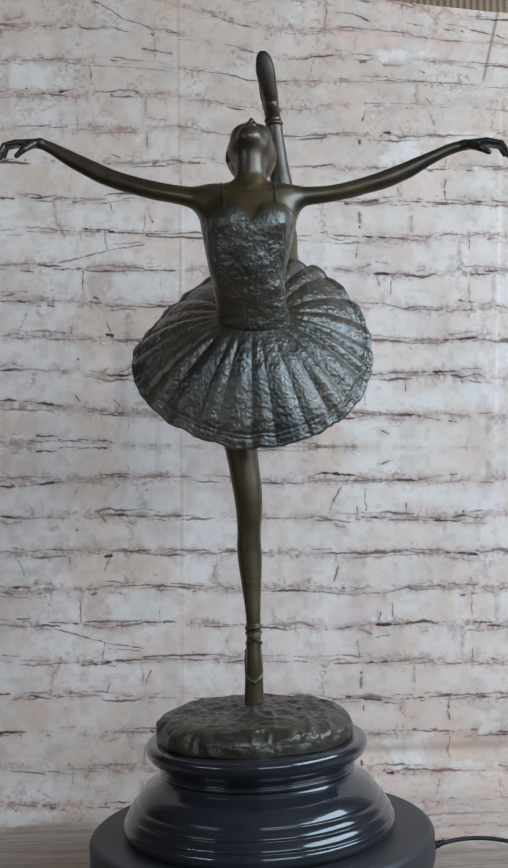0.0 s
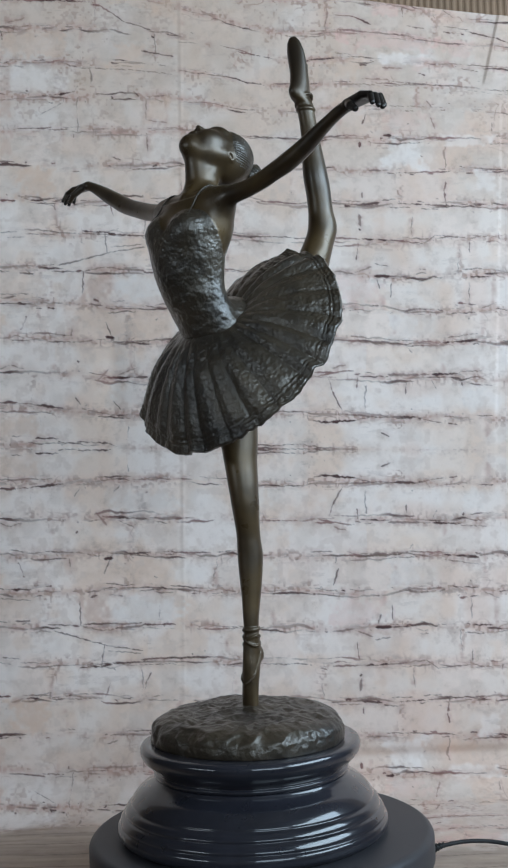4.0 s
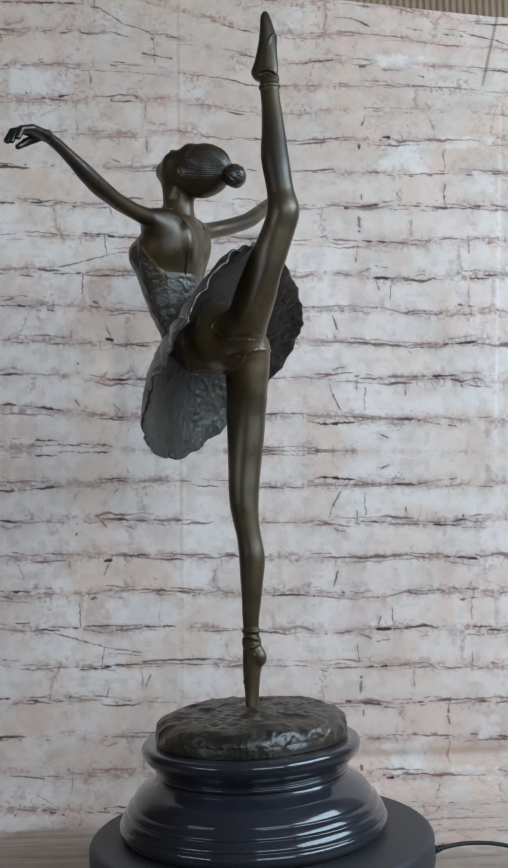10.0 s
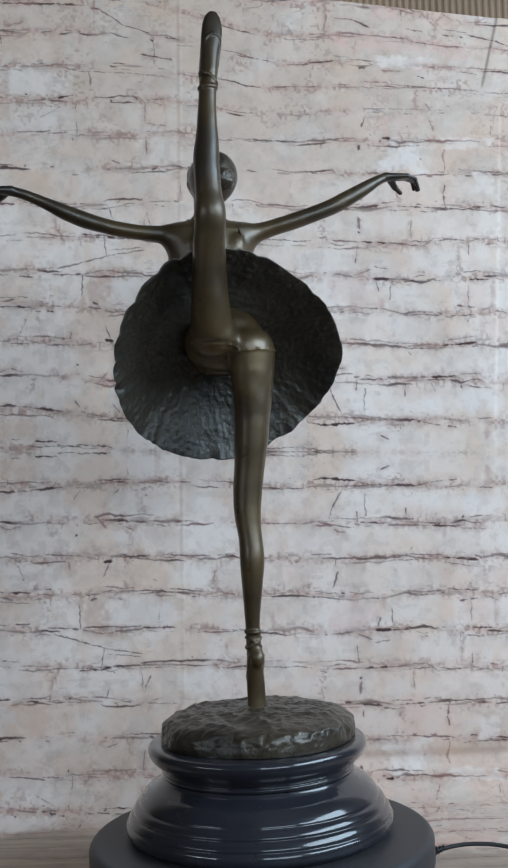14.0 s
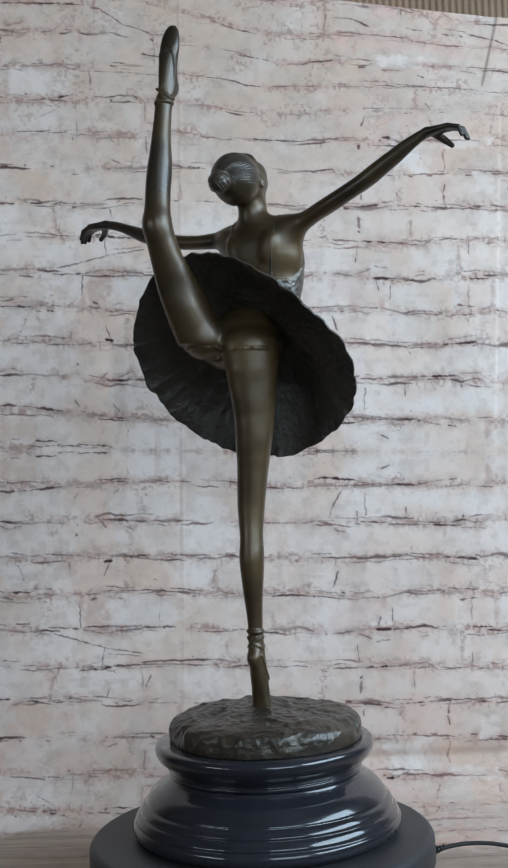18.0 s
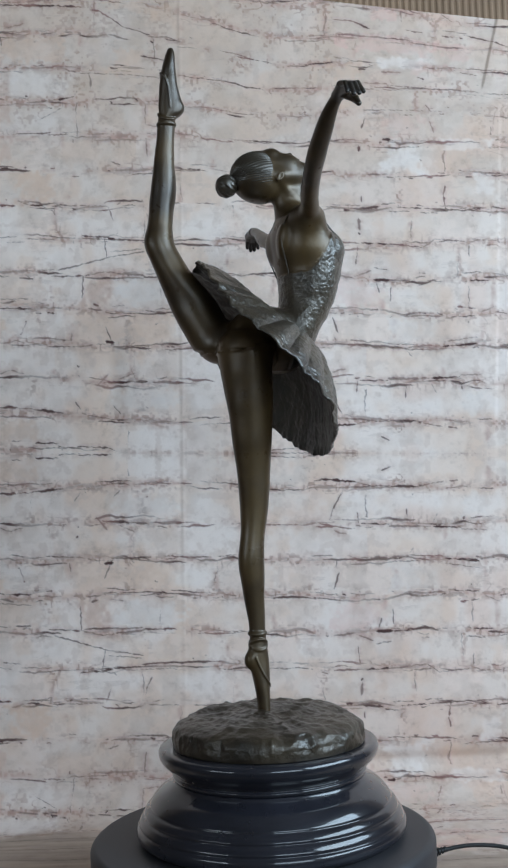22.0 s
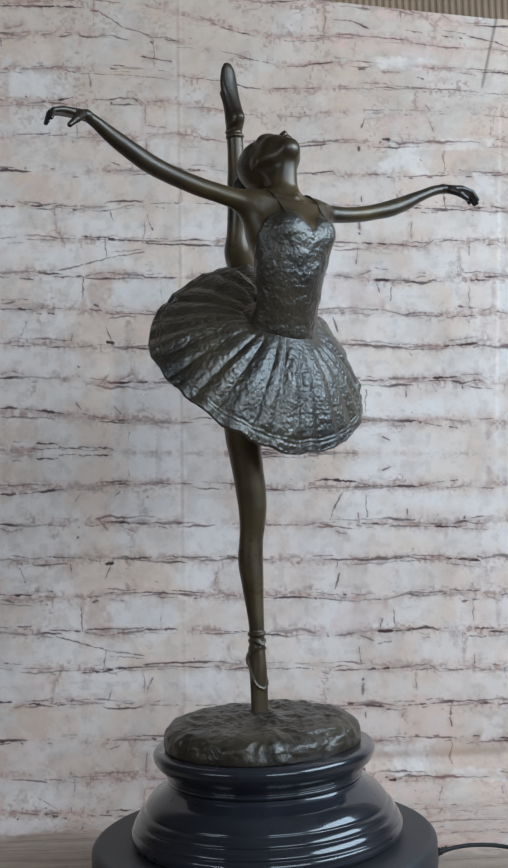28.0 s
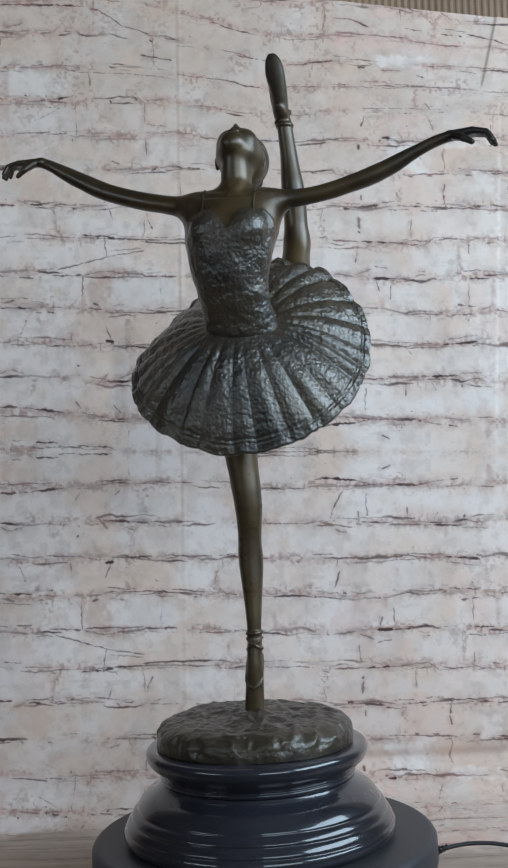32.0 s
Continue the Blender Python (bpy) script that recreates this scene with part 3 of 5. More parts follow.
    lines(p, ((2.92, -0.229, 2.96, -0.196, 1.2), (2.96, -0.196, 3.04, -0.178, -1), (3.36, -0.202, 3.12, -0.203, -1.2), (3.56, -0.165, 3.17, -0.159, 1.1), (3.15, -0.165, 3.13, -0.156, 2.2), (3.02, -0.156, 3.00, -0.129, 1.2), (3.00, -0.126, 3.05, -0.116, 0.8), (3.04, -0.098, 3.01, -0.088, 1.5), (2.43, -0.196, 2.37, -0.194, 1.4), (2.15, -0.194, 2.10, -0.193, 1.4)))
    lines(p, ((2.12, -0.281, 2.23, -0.269, -0.7), (2.23, -0.269, 2.13, -0.254, -0.9), (1.97, -0.171, 2.04, -0.119, 2.2), (1.86, -0.174, 2.22, -0.162, -1.3), (2.09, -0.150, 2.28, -0.132, -0.7)))
    lines(p, ((1.19, -0.281, 1.19, -0.262, 1.6), (1.19, -0.262, 1.05, -0.211, 1.6), (1.05, -0.189, 0.93, -0.159, 0.7), (0.93, -0.159, 0.90, -0.144, 0.8), (1.33, -0.156, 1.10, -0.148, 1.2), (1.39, -0.198, 1.16, -0.192, 0.9), (1.32, -0.120, 1.30, -0.118, 1.4), (0.92, -0.125, 0.87, -0.092, 0.6)))
    lines(p, ((0.24, -0.268, 0.25, -0.256, 0.8), (0.19, -0.241, 0.20, -0.216, 1.7), (0.12, -0.216, 0.05, -0.208, 1), (0.12, -0.195, 0.12, -0.162, 1.6), (0.12, -0.162, 0.03, -0.152, 0.9)))
    lines(p, ((13.55, 0.087, 13.46, 0.111, 1.5), (13.46, 0.111, 13.27, 0.129, 1.7), (13.99, 0.164, 13.65, 0.165, 1.1), (13.38, 0.170, 13.37, 0.189, 1.2), (13.37, 0.211, 13.40, 0.235, 1.7), (13.59, 0.211, 13.59, 0.242, 0.8), (13.55, 0.235, 13.40, 0.269, 1.6), (13.40, 0.269, 13.27, 0.284, 1.5), (14.16, 0.209, 13.96, 0.223, 0.8)))
    lines(p, ((12.20, 0.090, 12.12, 0.108, 0.8), (11.73, 0.116, 11.74, 0.124, 1.5), (11.66, 0.141, 11.68, 0.164, -2.4), (11.17, 0.119, 11.18, 0.148, -1.9), (11.11, 0.148, 11.06, 0.188, 0.7), (11.53, 0.182, 11.45, 0.190, 2), (11.88, 0.229, 11.83, 0.250, 1)))
    lines(p, ((10.03, 0.120, 10.05, 0.148, 1), (10.05, 0.148, 10.06, 0.210, 0.5), (9.39, 0.119, 9.71, 0.123, 1.3), (10.33, 0.191, 10.09, 0.196, -1.5), (9.79, 0.194, 9.28, 0.200, -1), (9.53, 0.264, 9.25, 0.264, 0.7)))
    lines(p, ((9.07, 0.089, 9.05, 0.117, 0.5), (8.99, 0.139, 8.99, 0.142, 1.6), (9.05, 0.142, 9.05, 0.151, 2.2), (8.97, 0.169, 8.97, 0.178, 1.2), (9.02, 0.185, 9.04, 0.191, 0.8), (8.88, 0.116, 8.73, 0.116, 2)))
    lines(p, ((8.02, 0.120, 8.01, 0.148, -2), (7.87, 0.172, 7.86, 0.177, 1.2), (7.88, 0.191, 7.89, 0.198, 1.3), (8.03, 0.203, 8.03, 0.212, 0.9), (8.02, 0.253, 7.99, 0.277, -0.9), (7.39, 0.119, 7.20, 0.119, 1.1), (7.65, 0.212, 7.36, 0.210, 1.4), (7.36, 0.210, 6.97, 0.213, 1.4)))
    lines(p, ((7.14, 0.086, 7.12, 0.117, 0.8), (6.99, 0.099, 6.99, 0.106, 1.8), (7.03, 0.117, 7.08, 0.141, 1.5), (7.14, 0.141, 7.18, 0.157, 1.2), (7.07, 0.157, 7.01, 0.184, 1.8), (7.03, 0.184, 6.95, 0.228, 1.4), (6.98, 0.228, 7.03, 0.237, 1.2), (7.00, 0.237, 6.96, 0.255, 1.4), (6.90, 0.184, 6.87, 0.203, 0.8), (6.95, 0.147, 6.93, 0.172, 0.7), (6.90, 0.261, 6.94, 0.282, 1.1), (6.76, 0.115, 6.41, 0.117, -1.6), (6.35, 0.115, 6.29, 0.117, 2)))
    lines(p, ((6.12, 0.072, 6.18, 0.080, 1), (6.07, 0.086, 6.05, 0.117, 1.3), (6.05, 0.117, 6.03, 0.147, 1.9), (6.03, 0.147, 5.92, 0.187, 1.7), (5.92, 0.187, 6.15, 0.200, 0.8), (6.15, 0.200, 6.04, 0.240, 0.8), (6.04, 0.240, 6.14, 0.252, 1.2), (6.10, 0.252, 6.08, 0.270, 1), (5.92, 0.114, 5.41, 0.112, 1.6), (5.95, 0.238, 5.64, 0.238, 0.7)))
    lines(p, ((5.11, 0.086, 5.04, 0.110, -1.5), (5.09, 0.110, 5.26, 0.129, -1), (5.35, 0.132, 5.27, 0.149, 1.2), (5.00, 0.132, 5.00, 0.150, 2), (5.00, 0.150, 4.97, 0.178, 1.6), (5.19, 0.181, 5.19, 0.190, -1.2), (4.97, 0.190, 4.95, 0.209, 0.7), (4.96, 0.239, 4.96, 0.261, 2), (5.17, 0.230, 5.20, 0.252, 0.7), (5.16, 0.264, 5.09, 0.279, 0.7), (4.90, 0.135, 4.63, 0.138, 1), (4.80, 0.151, 4.39, 0.150, 1.3), (4.78, 0.237, 4.21, 0.237, 0.7)))
    lines(p, ((4.06, 0.061, 4.05, 0.070, 0.8), (3.97, 0.095, 3.99, 0.099, 1.8), (4.13, 0.129, 4.13, 0.137, 1.2), (4.05, 0.181, 4.02, 0.190, 0.9), (4.03, 0.202, 3.98, 0.208, 1), (4.20, 0.224, 4.18, 0.236, 1.7), (4.18, 0.236, 4.13, 0.245, 1), (3.89, 0.217, 3.93, 0.245, 1.2), (4.04, 0.251, 4.20, 0.267, -0.7), (4.03, 0.267, 3.98, 0.281, 1.3), (3.82, 0.086, 3.36, 0.092, 1.2), (3.22, 0.088, 3.05, 0.089, 1)))
    lines(p, ((2.90, 0.061, 2.89, 0.085, 0.8), (2.89, 0.101, 3.03, 0.116, -1), (2.96, 0.116, 2.94, 0.168, -1.6), (3.01, 0.177, 2.96, 0.208, -1.8), (3.01, 0.208, 3.08, 0.245, 2.2), (3.15, 0.208, 3.27, 0.246, -0.8), (2.87, 0.168, 2.71, 0.174, 0.7), (3.03, 0.245, 2.99, 0.263, 0.8)))
    lines(p, ((2.09, 0.066, 2.08, 0.085, 1.5), (1.96, 0.061, 1.96, 0.090, 1), (2.20, 0.085, 2.30, 0.101, -1), (2.05, 0.110, 2.08, 0.116, 1.4), (2.00, 0.116, 2.04, 0.147, 1.6), (2.09, 0.147, 2.12, 0.192, -2.4), (2.12, 0.195, 2.16, 0.226, 2.2), (2.19, 0.226, 2.22, 0.254, -1), (1.91, 0.081, 1.60, 0.085, 0.8), (1.60, 0.085, 1.09, 0.096, 1.3), (1.98, 0.113, 1.69, 0.112, 1.4), (1.89, 0.167, 1.60, 0.166, 1), (1.93, 0.228, 1.84, 0.229, 1.4), (1.97, 0.195, 1.76, 0.200, 0.6)))
    lines(p, ((0.80, 0.064, 0.76, 0.073, 1.2), (0.75, 0.073, 0.84, 0.110, 2.2), (0.84, 0.110, 0.95, 0.128, 1.6), (0.95, 0.128, 1.00, 0.180, 1.6), (0.99, 0.180, 0.86, 0.207, 0.9), (0.86, 0.213, 0.83, 0.223, 1.4), (1.06, 0.207, 1.05, 0.226, 0.8), (1.07, 0.245, 1.06, 0.262, 1.5), (0.53, 0.139, 0.42, 0.149, 1.4)))
    lines(p, ((-0.02, 0.085, -0.02, 0.116, 1.4), (-0.02, 0.116, -0.02, 0.143, 1.4), (-0.02, 0.164, -0.02, 0.195, 1.4), (0.02, 0.064, 0.05, 0.073, 1.4), (-0.02, 0.219, -0.02, 0.228, 0.8)))
    # the middle of the print
    for c, u0, u1, w, s in (
        (0, 0.02, 0.09, 0.8, 0.45), (2, 0.0, 0.05, 0.9, 0.5), (5, -0.05, 0.01, 0.9, 0.45), (6, -0.04, 0.06, 0.9, 0.45), (7, 0.0, 0.07, 1.0, 0.5),
        (8, -0.1, -0.06, 0.6, 0.4), (9, -0.03, 0.02, 0.9, 0.55), (10, -0.08, 0.01, 0.6, 0.42), (11, -0.09, 0.01, 0.8, 0.5), (12, -0.02, 0.02, 0.9, 0.6), (12, 0.05, 0.09, 1.3, 0.62)):
        p.stroke(c, u0, u1, w, s)
    r = random.Random(3)
    for k in range(40):
        c, u = r.randrange(0, 13) + r.gauss(0, 0.09), r.uniform(-0.29, 0.29)
        p.stroke(c, u, u + r.uniform(0.003, 0.010), r.uniform(0.5, 0.9), r.uniform(0.2, 0.5))
    for k in range(110):
        u, v = r.uniform(-0.29, 0.29), (r.randrange(0, 13) + r.gauss(0, 0.14)) * COURSE
        p.mark([(u, v), (u + r.uniform(-0.003, 0.003), v + r.uniform(-0.002, 0.002))], r.uniform(0.0003, 0.0009), r.uniform(0.3, 0.8))


def draw_patches(p, col):
    """Tinted bricks of the print."""
    patches(p, col, (("beige", -0.245, 7.45, 0.020, 0.40, 1), ("rust", -0.175, 4.53, 0.015, 0.39, .8), ("beige", -0.251, 11.60, 0.034, 0.32, .7), ("beige", -0.142, 11.26, 0.019, 0.37, .8), ("beige", -0.103, 12.76, 0.015, 0.29, .6), ("beige", -0.140, 12.84, 0.022, 0.16, .6), ("rust", -0.279, 10.19, 0.005, 0.66, .6), ("rust", -0.277, 8.54, 0.006, 0.24, .6), ("beige", -0.147, 3.65, 0.043, 0.39, .45), ("beige", -0.251, 4.45, 0.031, 0.36, .4), ("beige", -0.262, 0.53, 0.018, 0.27, .6), ("rust", -0.201, 3.32, 0.008, 0.28, .5), ("beige", -0.110, 9.67, 0.011, 0.37, .7), ("white", -0.266, 3.53, 0.015, 0.39, .8), ("white", -0.117, 4.63, 0.030, 0.35, .9), ("white", -0.120, 1.63, 0.033, 0.39, .8), ("white", -0.238, 10.55, 0.034, 0.33, .7), ("white", -0.141, 2.75, 0.012, 0.35, .5)))
    patches(p, col, (("pink", 0.097, 12.73, 0.008, 0.23, 1), ("pink", 0.155, 12.86, 0.037, 0.36, .6), ("pink", 0.146, 13.82, 0.012, 0.25, .7), ("pink", 0.223, 12.75, 0.019, 0.35, .5), ("beige", 0.102, 11.58, 0.015, 0.39, .8), ("beige", 0.102, 10.45, 0.015, 0.29, .7), ("beige", 0.134, 9.58, 0.014, 0.40, .5), ("pink", 0.167, 9.49, 0.019, 0.40, .4), ("beige", 0.247, 9.56, 0.012, 0.43, .7), ("beige", 0.222, 8.52, 0.019, 0.35, .6), ("white", 0.163, 8.53, 0.022, 0.44, 1), ("white", 0.237, 8.94, 0.028, 0.17, .8), ("white", 0.257, 7.70, 0.011, 0.33, .9), ("white", 0.161, 12.08, 0.025, 0.20, .9), ("pink", 0.113, 4.53, 0.028, 0.32, .45), ("white", 0.165, 3.47, 0.018, 0.39, .7), ("white", 0.241, 1.52, 0.015, 0.35, .7), ("pink", 0.195, 11.93, 0.015, 0.24, .4), ("rust", 0.129, 5.11, 0.018, 0.08, .5)))
    return col


def build_cloth():
    fine = np.arange(-0.300, 0.3101, 0.00078)
    xs = np.concatenate([np.arange(-0.50, -0.3025, 0.008), fine, np.arange(0.316, 0.5001, 0.008)])
    arc = 0.045
    ss = np.concatenate([np.arange(0, 0.93, 0.00078), np.arange(0.93, 1.31, 0.002)])
    nx, ns = len(xs), len(ss)
    X, S = np.meshgrid(xs, ss)
    X, S = X.ravel(), S.ravel()
    top = cloth_top(X)
    floor_z = TABLE_TOP + 0.001
    hang_len = top - (floor_z + arc)
    turn_len = arc * math.pi / 2
    a = np.clip((S - hang_len) / arc, 0, math.pi / 2)
    bend = S >= hang_len
    z = np.where(bend, floor_z + arc - arc * np.sin(a), top - S)
    y = np.where(bend, CLOTH_Y - arc + arc * np.cos(a), CLOTH_Y)
    past = S > hang_len + turn_len
    y = np.where(past, CLOTH_Y - arc - (S - hang_len - turn_len), y)
    z = np.where(past, floor_z, z)
    fade = step(0.0, 0.03, z - floor_z)
    y += cloth_depth(X, z) * fade
    flat = np.stack([X, y, np.zeros_like(X)], 1)
    z += (1 - fade) * (0.0016 + 0.0016 * value_noise(flat, 0.06, 8))
    i, j = np.meshgrid(np.arange(ns - 1), np.arange(nx - 1), indexing="ij")
    b = (i * nx + j).ravel()
    quads = np.stack([b, b + nx, b + nx + 1, b + 1], 1)
    me = grid_mesh("backdrop_cloth", np.stack([X, y, z], 1), quads, [CLOTH])
    p = Print(*print_uv(X, top - S))
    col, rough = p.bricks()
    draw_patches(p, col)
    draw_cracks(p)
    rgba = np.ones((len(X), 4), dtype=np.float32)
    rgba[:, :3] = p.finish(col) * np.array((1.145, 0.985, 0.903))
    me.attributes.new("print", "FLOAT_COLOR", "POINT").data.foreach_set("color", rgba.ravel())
    me.attributes.new("crackle", "FLOAT", "POINT").data.foreach_set("value", rough.astype(np.float32))
    ob = new("backdrop_cloth", me)
    return tagged(ob, "wrinkled fabric backdrop printed with whitewashed bricks", "backdrop cloth")


cloth = build_cloth()

# ---------------------------------------------------------------- turntable with its lead
turntable = tagged(new("turntable"), "round black satin display turntable with a lead", "turntable")


def turned_part(name, profile, mat, parent, label="", centre=(0, 0), segments=160):
    v, f = lathe(profile, segments, centre)
    ob = new(name, mesh_of(name, v, f, [mat]))
    ob.parent = parent
    return tagged(ob, label)


turned_part("base", rounded([(0.0, TABLE_TOP + 0.004), (0.138, TABLE_TOP + 0.004), (0.142, TABLE_TOP + 0.008), (0.142, 0.2815), (0.0, 0.2815)], 0.002), PLASTIC, turntable)
platter = turned_part("platter", rounded([(0.0, 0.2825), (0.1425, 0.2825), (0.1445, 0.285), (0.1445, 0.305), (0.1405, 0.309), (0.0, 0.309)], 0.0035), PLASTIC, turntable, "smooth rotating platter")


def tube(name, points, radius, mat, parent, label=""):
    cu = bpy.data.curves.new(name, "CURVE")
    cu.dimensions, cu.bevel_depth, cu.bevel_resolution, cu.resolution_u, cu.use_fill_caps = "3D", radius, 4, 8, True
    sp = cu.splines.new("NURBS")
    sp.points.add(len(points) - 1)
    for p, co in zip(sp.points, points):
        p.co = (*co, 1)
    sp.use_endpoint_u, sp.order_u = True, 4
    cu.materials.append(mat)
    ob = new(name, cu)
    ob.parent = parent
    return tagged(ob, label)


PLUG = Vector((0.136, 0.050, 0.2655))
tube("cable", [PLUG + Vector(d) for d in ((0.018, 0.004, 0.002), (0.035, 0.008, 0.005), (0.055, 0.010, 0.006), (0.085, 0.008, 0.003), (0.12, -0.005, -0.007), (0.17, -0.03, -0.013), (0.24, -0.06, -0.013), (0.34, -0.08, -0.013))], 0.0019, RUBBER, turntable)
plug = tube("plug", [PLUG, PLUG + Vector((0.008, 0.002, 0.001)), PLUG + Vector((0.016, 0.0035, 0.0015))], 0.0055, RUBBER, turntable)
for i in range(4):
    a = PLUG + Vector((0.0165 + i * 0.003, 0.0036 + i * 0.0007, 0.0018 + i * 0.0006))
    tube("strain_relief", [a, a + Vector((0.0008, 0.0002, 0.0002)), a + Vector((0.0016, 0.0004, 0.0004))], 0.0038 - i * 0.0004, RUBBER, turntable)

# ---------------------------------------------------------------- stone plinth
PLINTH_C = (-0.0021, -0.0075)
plinth = tagged(new("plinth"), "polished black marble plinth with stepped round mouldings", "plinth")
FOOT = np.array([(0.1080, 0.3095), (0.1120, 0.3125), (0.1135, 0.3170), (0.1125, 0.3215), (0.1104, 0.3260), (0.1080, 0.3300), (0.1054, 0.3345), (0.1018, 0.3390), (0.0982, 0.3440), (0.0930, 0.3490), (0.0870, 0.3530), (0.0830, 0.3562), (0.0815, 0.3585)])


def foot_radius(z):
    """Swelling foot with three shallow grooves between its soft ribs."""
    cut = sum(d * math.exp(-((z - at) / w) ** 2) for at, d, w in ((0.3228, 0.0011, 0.0013), (0.3305, 0.0011, 0.0012), (0.3378, 0.0010, 0.0012)))
    return float(smooth_row(FOOT[:, 1], FOOT[:, 0], np.array([z]))[0]) - cut


foot_line = [(foot_radius(z), z) for z in np.linspace(0.3095, 0.3585, 90)]
turned_part("plinth_foot", [(0.0, 0.3095), *foot_line, (0.0, 0.3585)], MARBLE, plinth, "", PLINTH_C, 200)
turned_part("plinth_ring", rounded([
    (0.0, 0.3590), (0.0812, 0.3590), (0.0822, 0.3620), (0.0800, 0.3635), (0.0835, 0.3662), (0.0862, 0.3690), (0.0905, 0.3730), (0.0928, 0.3775), (0.0930, 0.3815), (0.0912, 0.3845), (0.0870, 0.3855), (0.0, 0.3855)], 0.0016, 5), MARBLE, plinth, "", PLINTH_C, 200)

# ---------------------------------------------------------------- bronze dancer (one mesh)
BODY_CELL, FINE_CELL = 0.00125, 0.0006


class Clay:
    """A signed distance field on a grid, to which rounded forms are added and melted together."""

    def __init__(self, lo, hi, cell):
        self.lo, self.cell = np.array(lo, dtype=float), cell
        self.n = np.ceil((np.array(hi) - self.lo) / cell).astype(int) + 1
        self.d = np.full(self.n, 0.03, dtype=np.float32)

    def window(self, lo, hi):
        a = np.clip(np.floor((np.array(lo) - self.lo) / self.cell).astype(int), 0, self.n - 1)
        b = np.clip(np.ceil((np.array(hi) - self.lo) / self.cell).astype(int) + 1, 1, self.n)
        box_ = tuple(slice(i, j) for i, j in zip(a, b))
        ax = [self.lo[k] + self.cell * np.arange(a[k], b[k]) for k in range(3)]
        return box_, ax[0][:, None, None], ax[1][None, :, None], ax[2][None, None, :]

    def melt(self, box_, d, k):
        old = self.d[box_]
        h = np.clip(0.5 + 0.5 * (old - d) / k, 0, 1)
        self.d[box_] = old * (1 - h) + d * h - k * h * (1 - h)

    def limb(self, a, b, ra, rb, k=0.004):
        """A round cone from a to b."""
        a, b = np.array(a, float), np.array(b, float)
        m = max(ra, rb) + 0.012
        w, x, y, z = self.window(np.minimum(a, b) - m, np.maximum(a, b) + m)
        ab = b - a
        t = np.clip(((x - a[0]) * ab[0] + (y - a[1]) * ab[1] + (z - a[2]) * ab[2]) / ab.dot(ab), 0, 1)
        d = np.sqrt((x - a[0] - t * ab[0]) ** 2 + (y - a[1] - t * ab[1]) ** 2 + (z - a[2] - t * ab[2]) ** 2) - (ra + (rb - ra) * t)
        self.melt(w, d, k)

    def chain(self, nodes, k=0.003, steps=5):
        """One smooth tube through nodes (x, y, z, radius), melted in as a whole."""
        n = np.array(nodes, dtype=float)
        if steps > 1:
            s = np.concatenate([[0], np.cumsum(np.linalg.norm(np.diff(n[:, :3], axis=0), axis=1))])
            at = np.linspace(0, s[-1], (len(n) - 1) * steps + 1)
            n = np.stack([smooth_row(s, n[:, i], at) for i in range(4)], 1)
        m = n[:, 3].max() + 0.012
        w, x, y, z = self.window(n[:, :3].min(0) - m, n[:, :3].max(0) + m)
        d = np.full(np.broadcast(x, y, z).shape, 0.05, dtype=np.float32)
        for a, b in zip(n[:-1], n[1:]):
            ab = b[:3] - a[:3]
            t = np.clip(((x - a[0]) * ab[0] + (y - a[1]) * ab[1] + (z - a[2]) * ab[2]) / ab.dot(ab), 0, 1)
            d = np.minimum(d, np.sqrt((x - a[0] - t * ab[0]) ** 2 + (y - a[1] - t * ab[1]) ** 2 + (z - a[2] - t * ab[2]) ** 2) - (a[3] + (b[3] - a[3]) * t))
        self.melt(w, d, k)

    def settle(self, point, gap=0.0005):
        """The point moved along the field's slope until it lies on the surface."""
        p = np.array(point, float)
        if (p < self.lo + 0.004).any() or (p > self.lo + self.cell * self.n - 0.004).any():
            return tuple(p)
        for _ in range(6):
            i = np.clip(np.round((p - self.lo) / self.cell).astype(int), 1, self.n - 2)
            g = np.array([self.d[tuple(i + e)] - self.d[tuple(i - e)] for e in np.eye(3, dtype=int)])
            p = p - unit(g + 1e-9) * (self.d[tuple(i)] - gap)
        return tuple(p)

    def egg(self, c, r, k=0.004, turn_by=(0, 0, 0), dig=False):
        """An ellipsoid, turned by Euler degrees; dig takes it away instead."""
        c, r = np.array(c, float), np.array(r, float)
        m = r.max() + 0.012
        w, x, y, z = self.window(c - m, c + m)
        mat = np.array(Euler([radians(v) for v in turn_by]).to_matrix()).T
        px, py, pz = x - c[0], y - c[1], z - c[2]
        q = [mat[i, 0] * px + mat[i, 1] * py + mat[i, 2] * pz for i in range(3)]
        k0 = np.sqrt(sum((q[i] / r[i]) ** 2 for i in range(3)))
        k1 = np.sqrt(sum((q[i] / r[i] ** 2) ** 2 for i in range(3))) + 1e-9
        d = k0 * (k0 - 1) / k1
        if dig:
            old = self.d[w]
            h = np.clip(0.5 - 0.5 * (old + d) / k, 0, 1)
            self.d[w] = old * (1 - h) - d * h + k * h * (1 - h)
        else:
            self.melt(w, d, k)

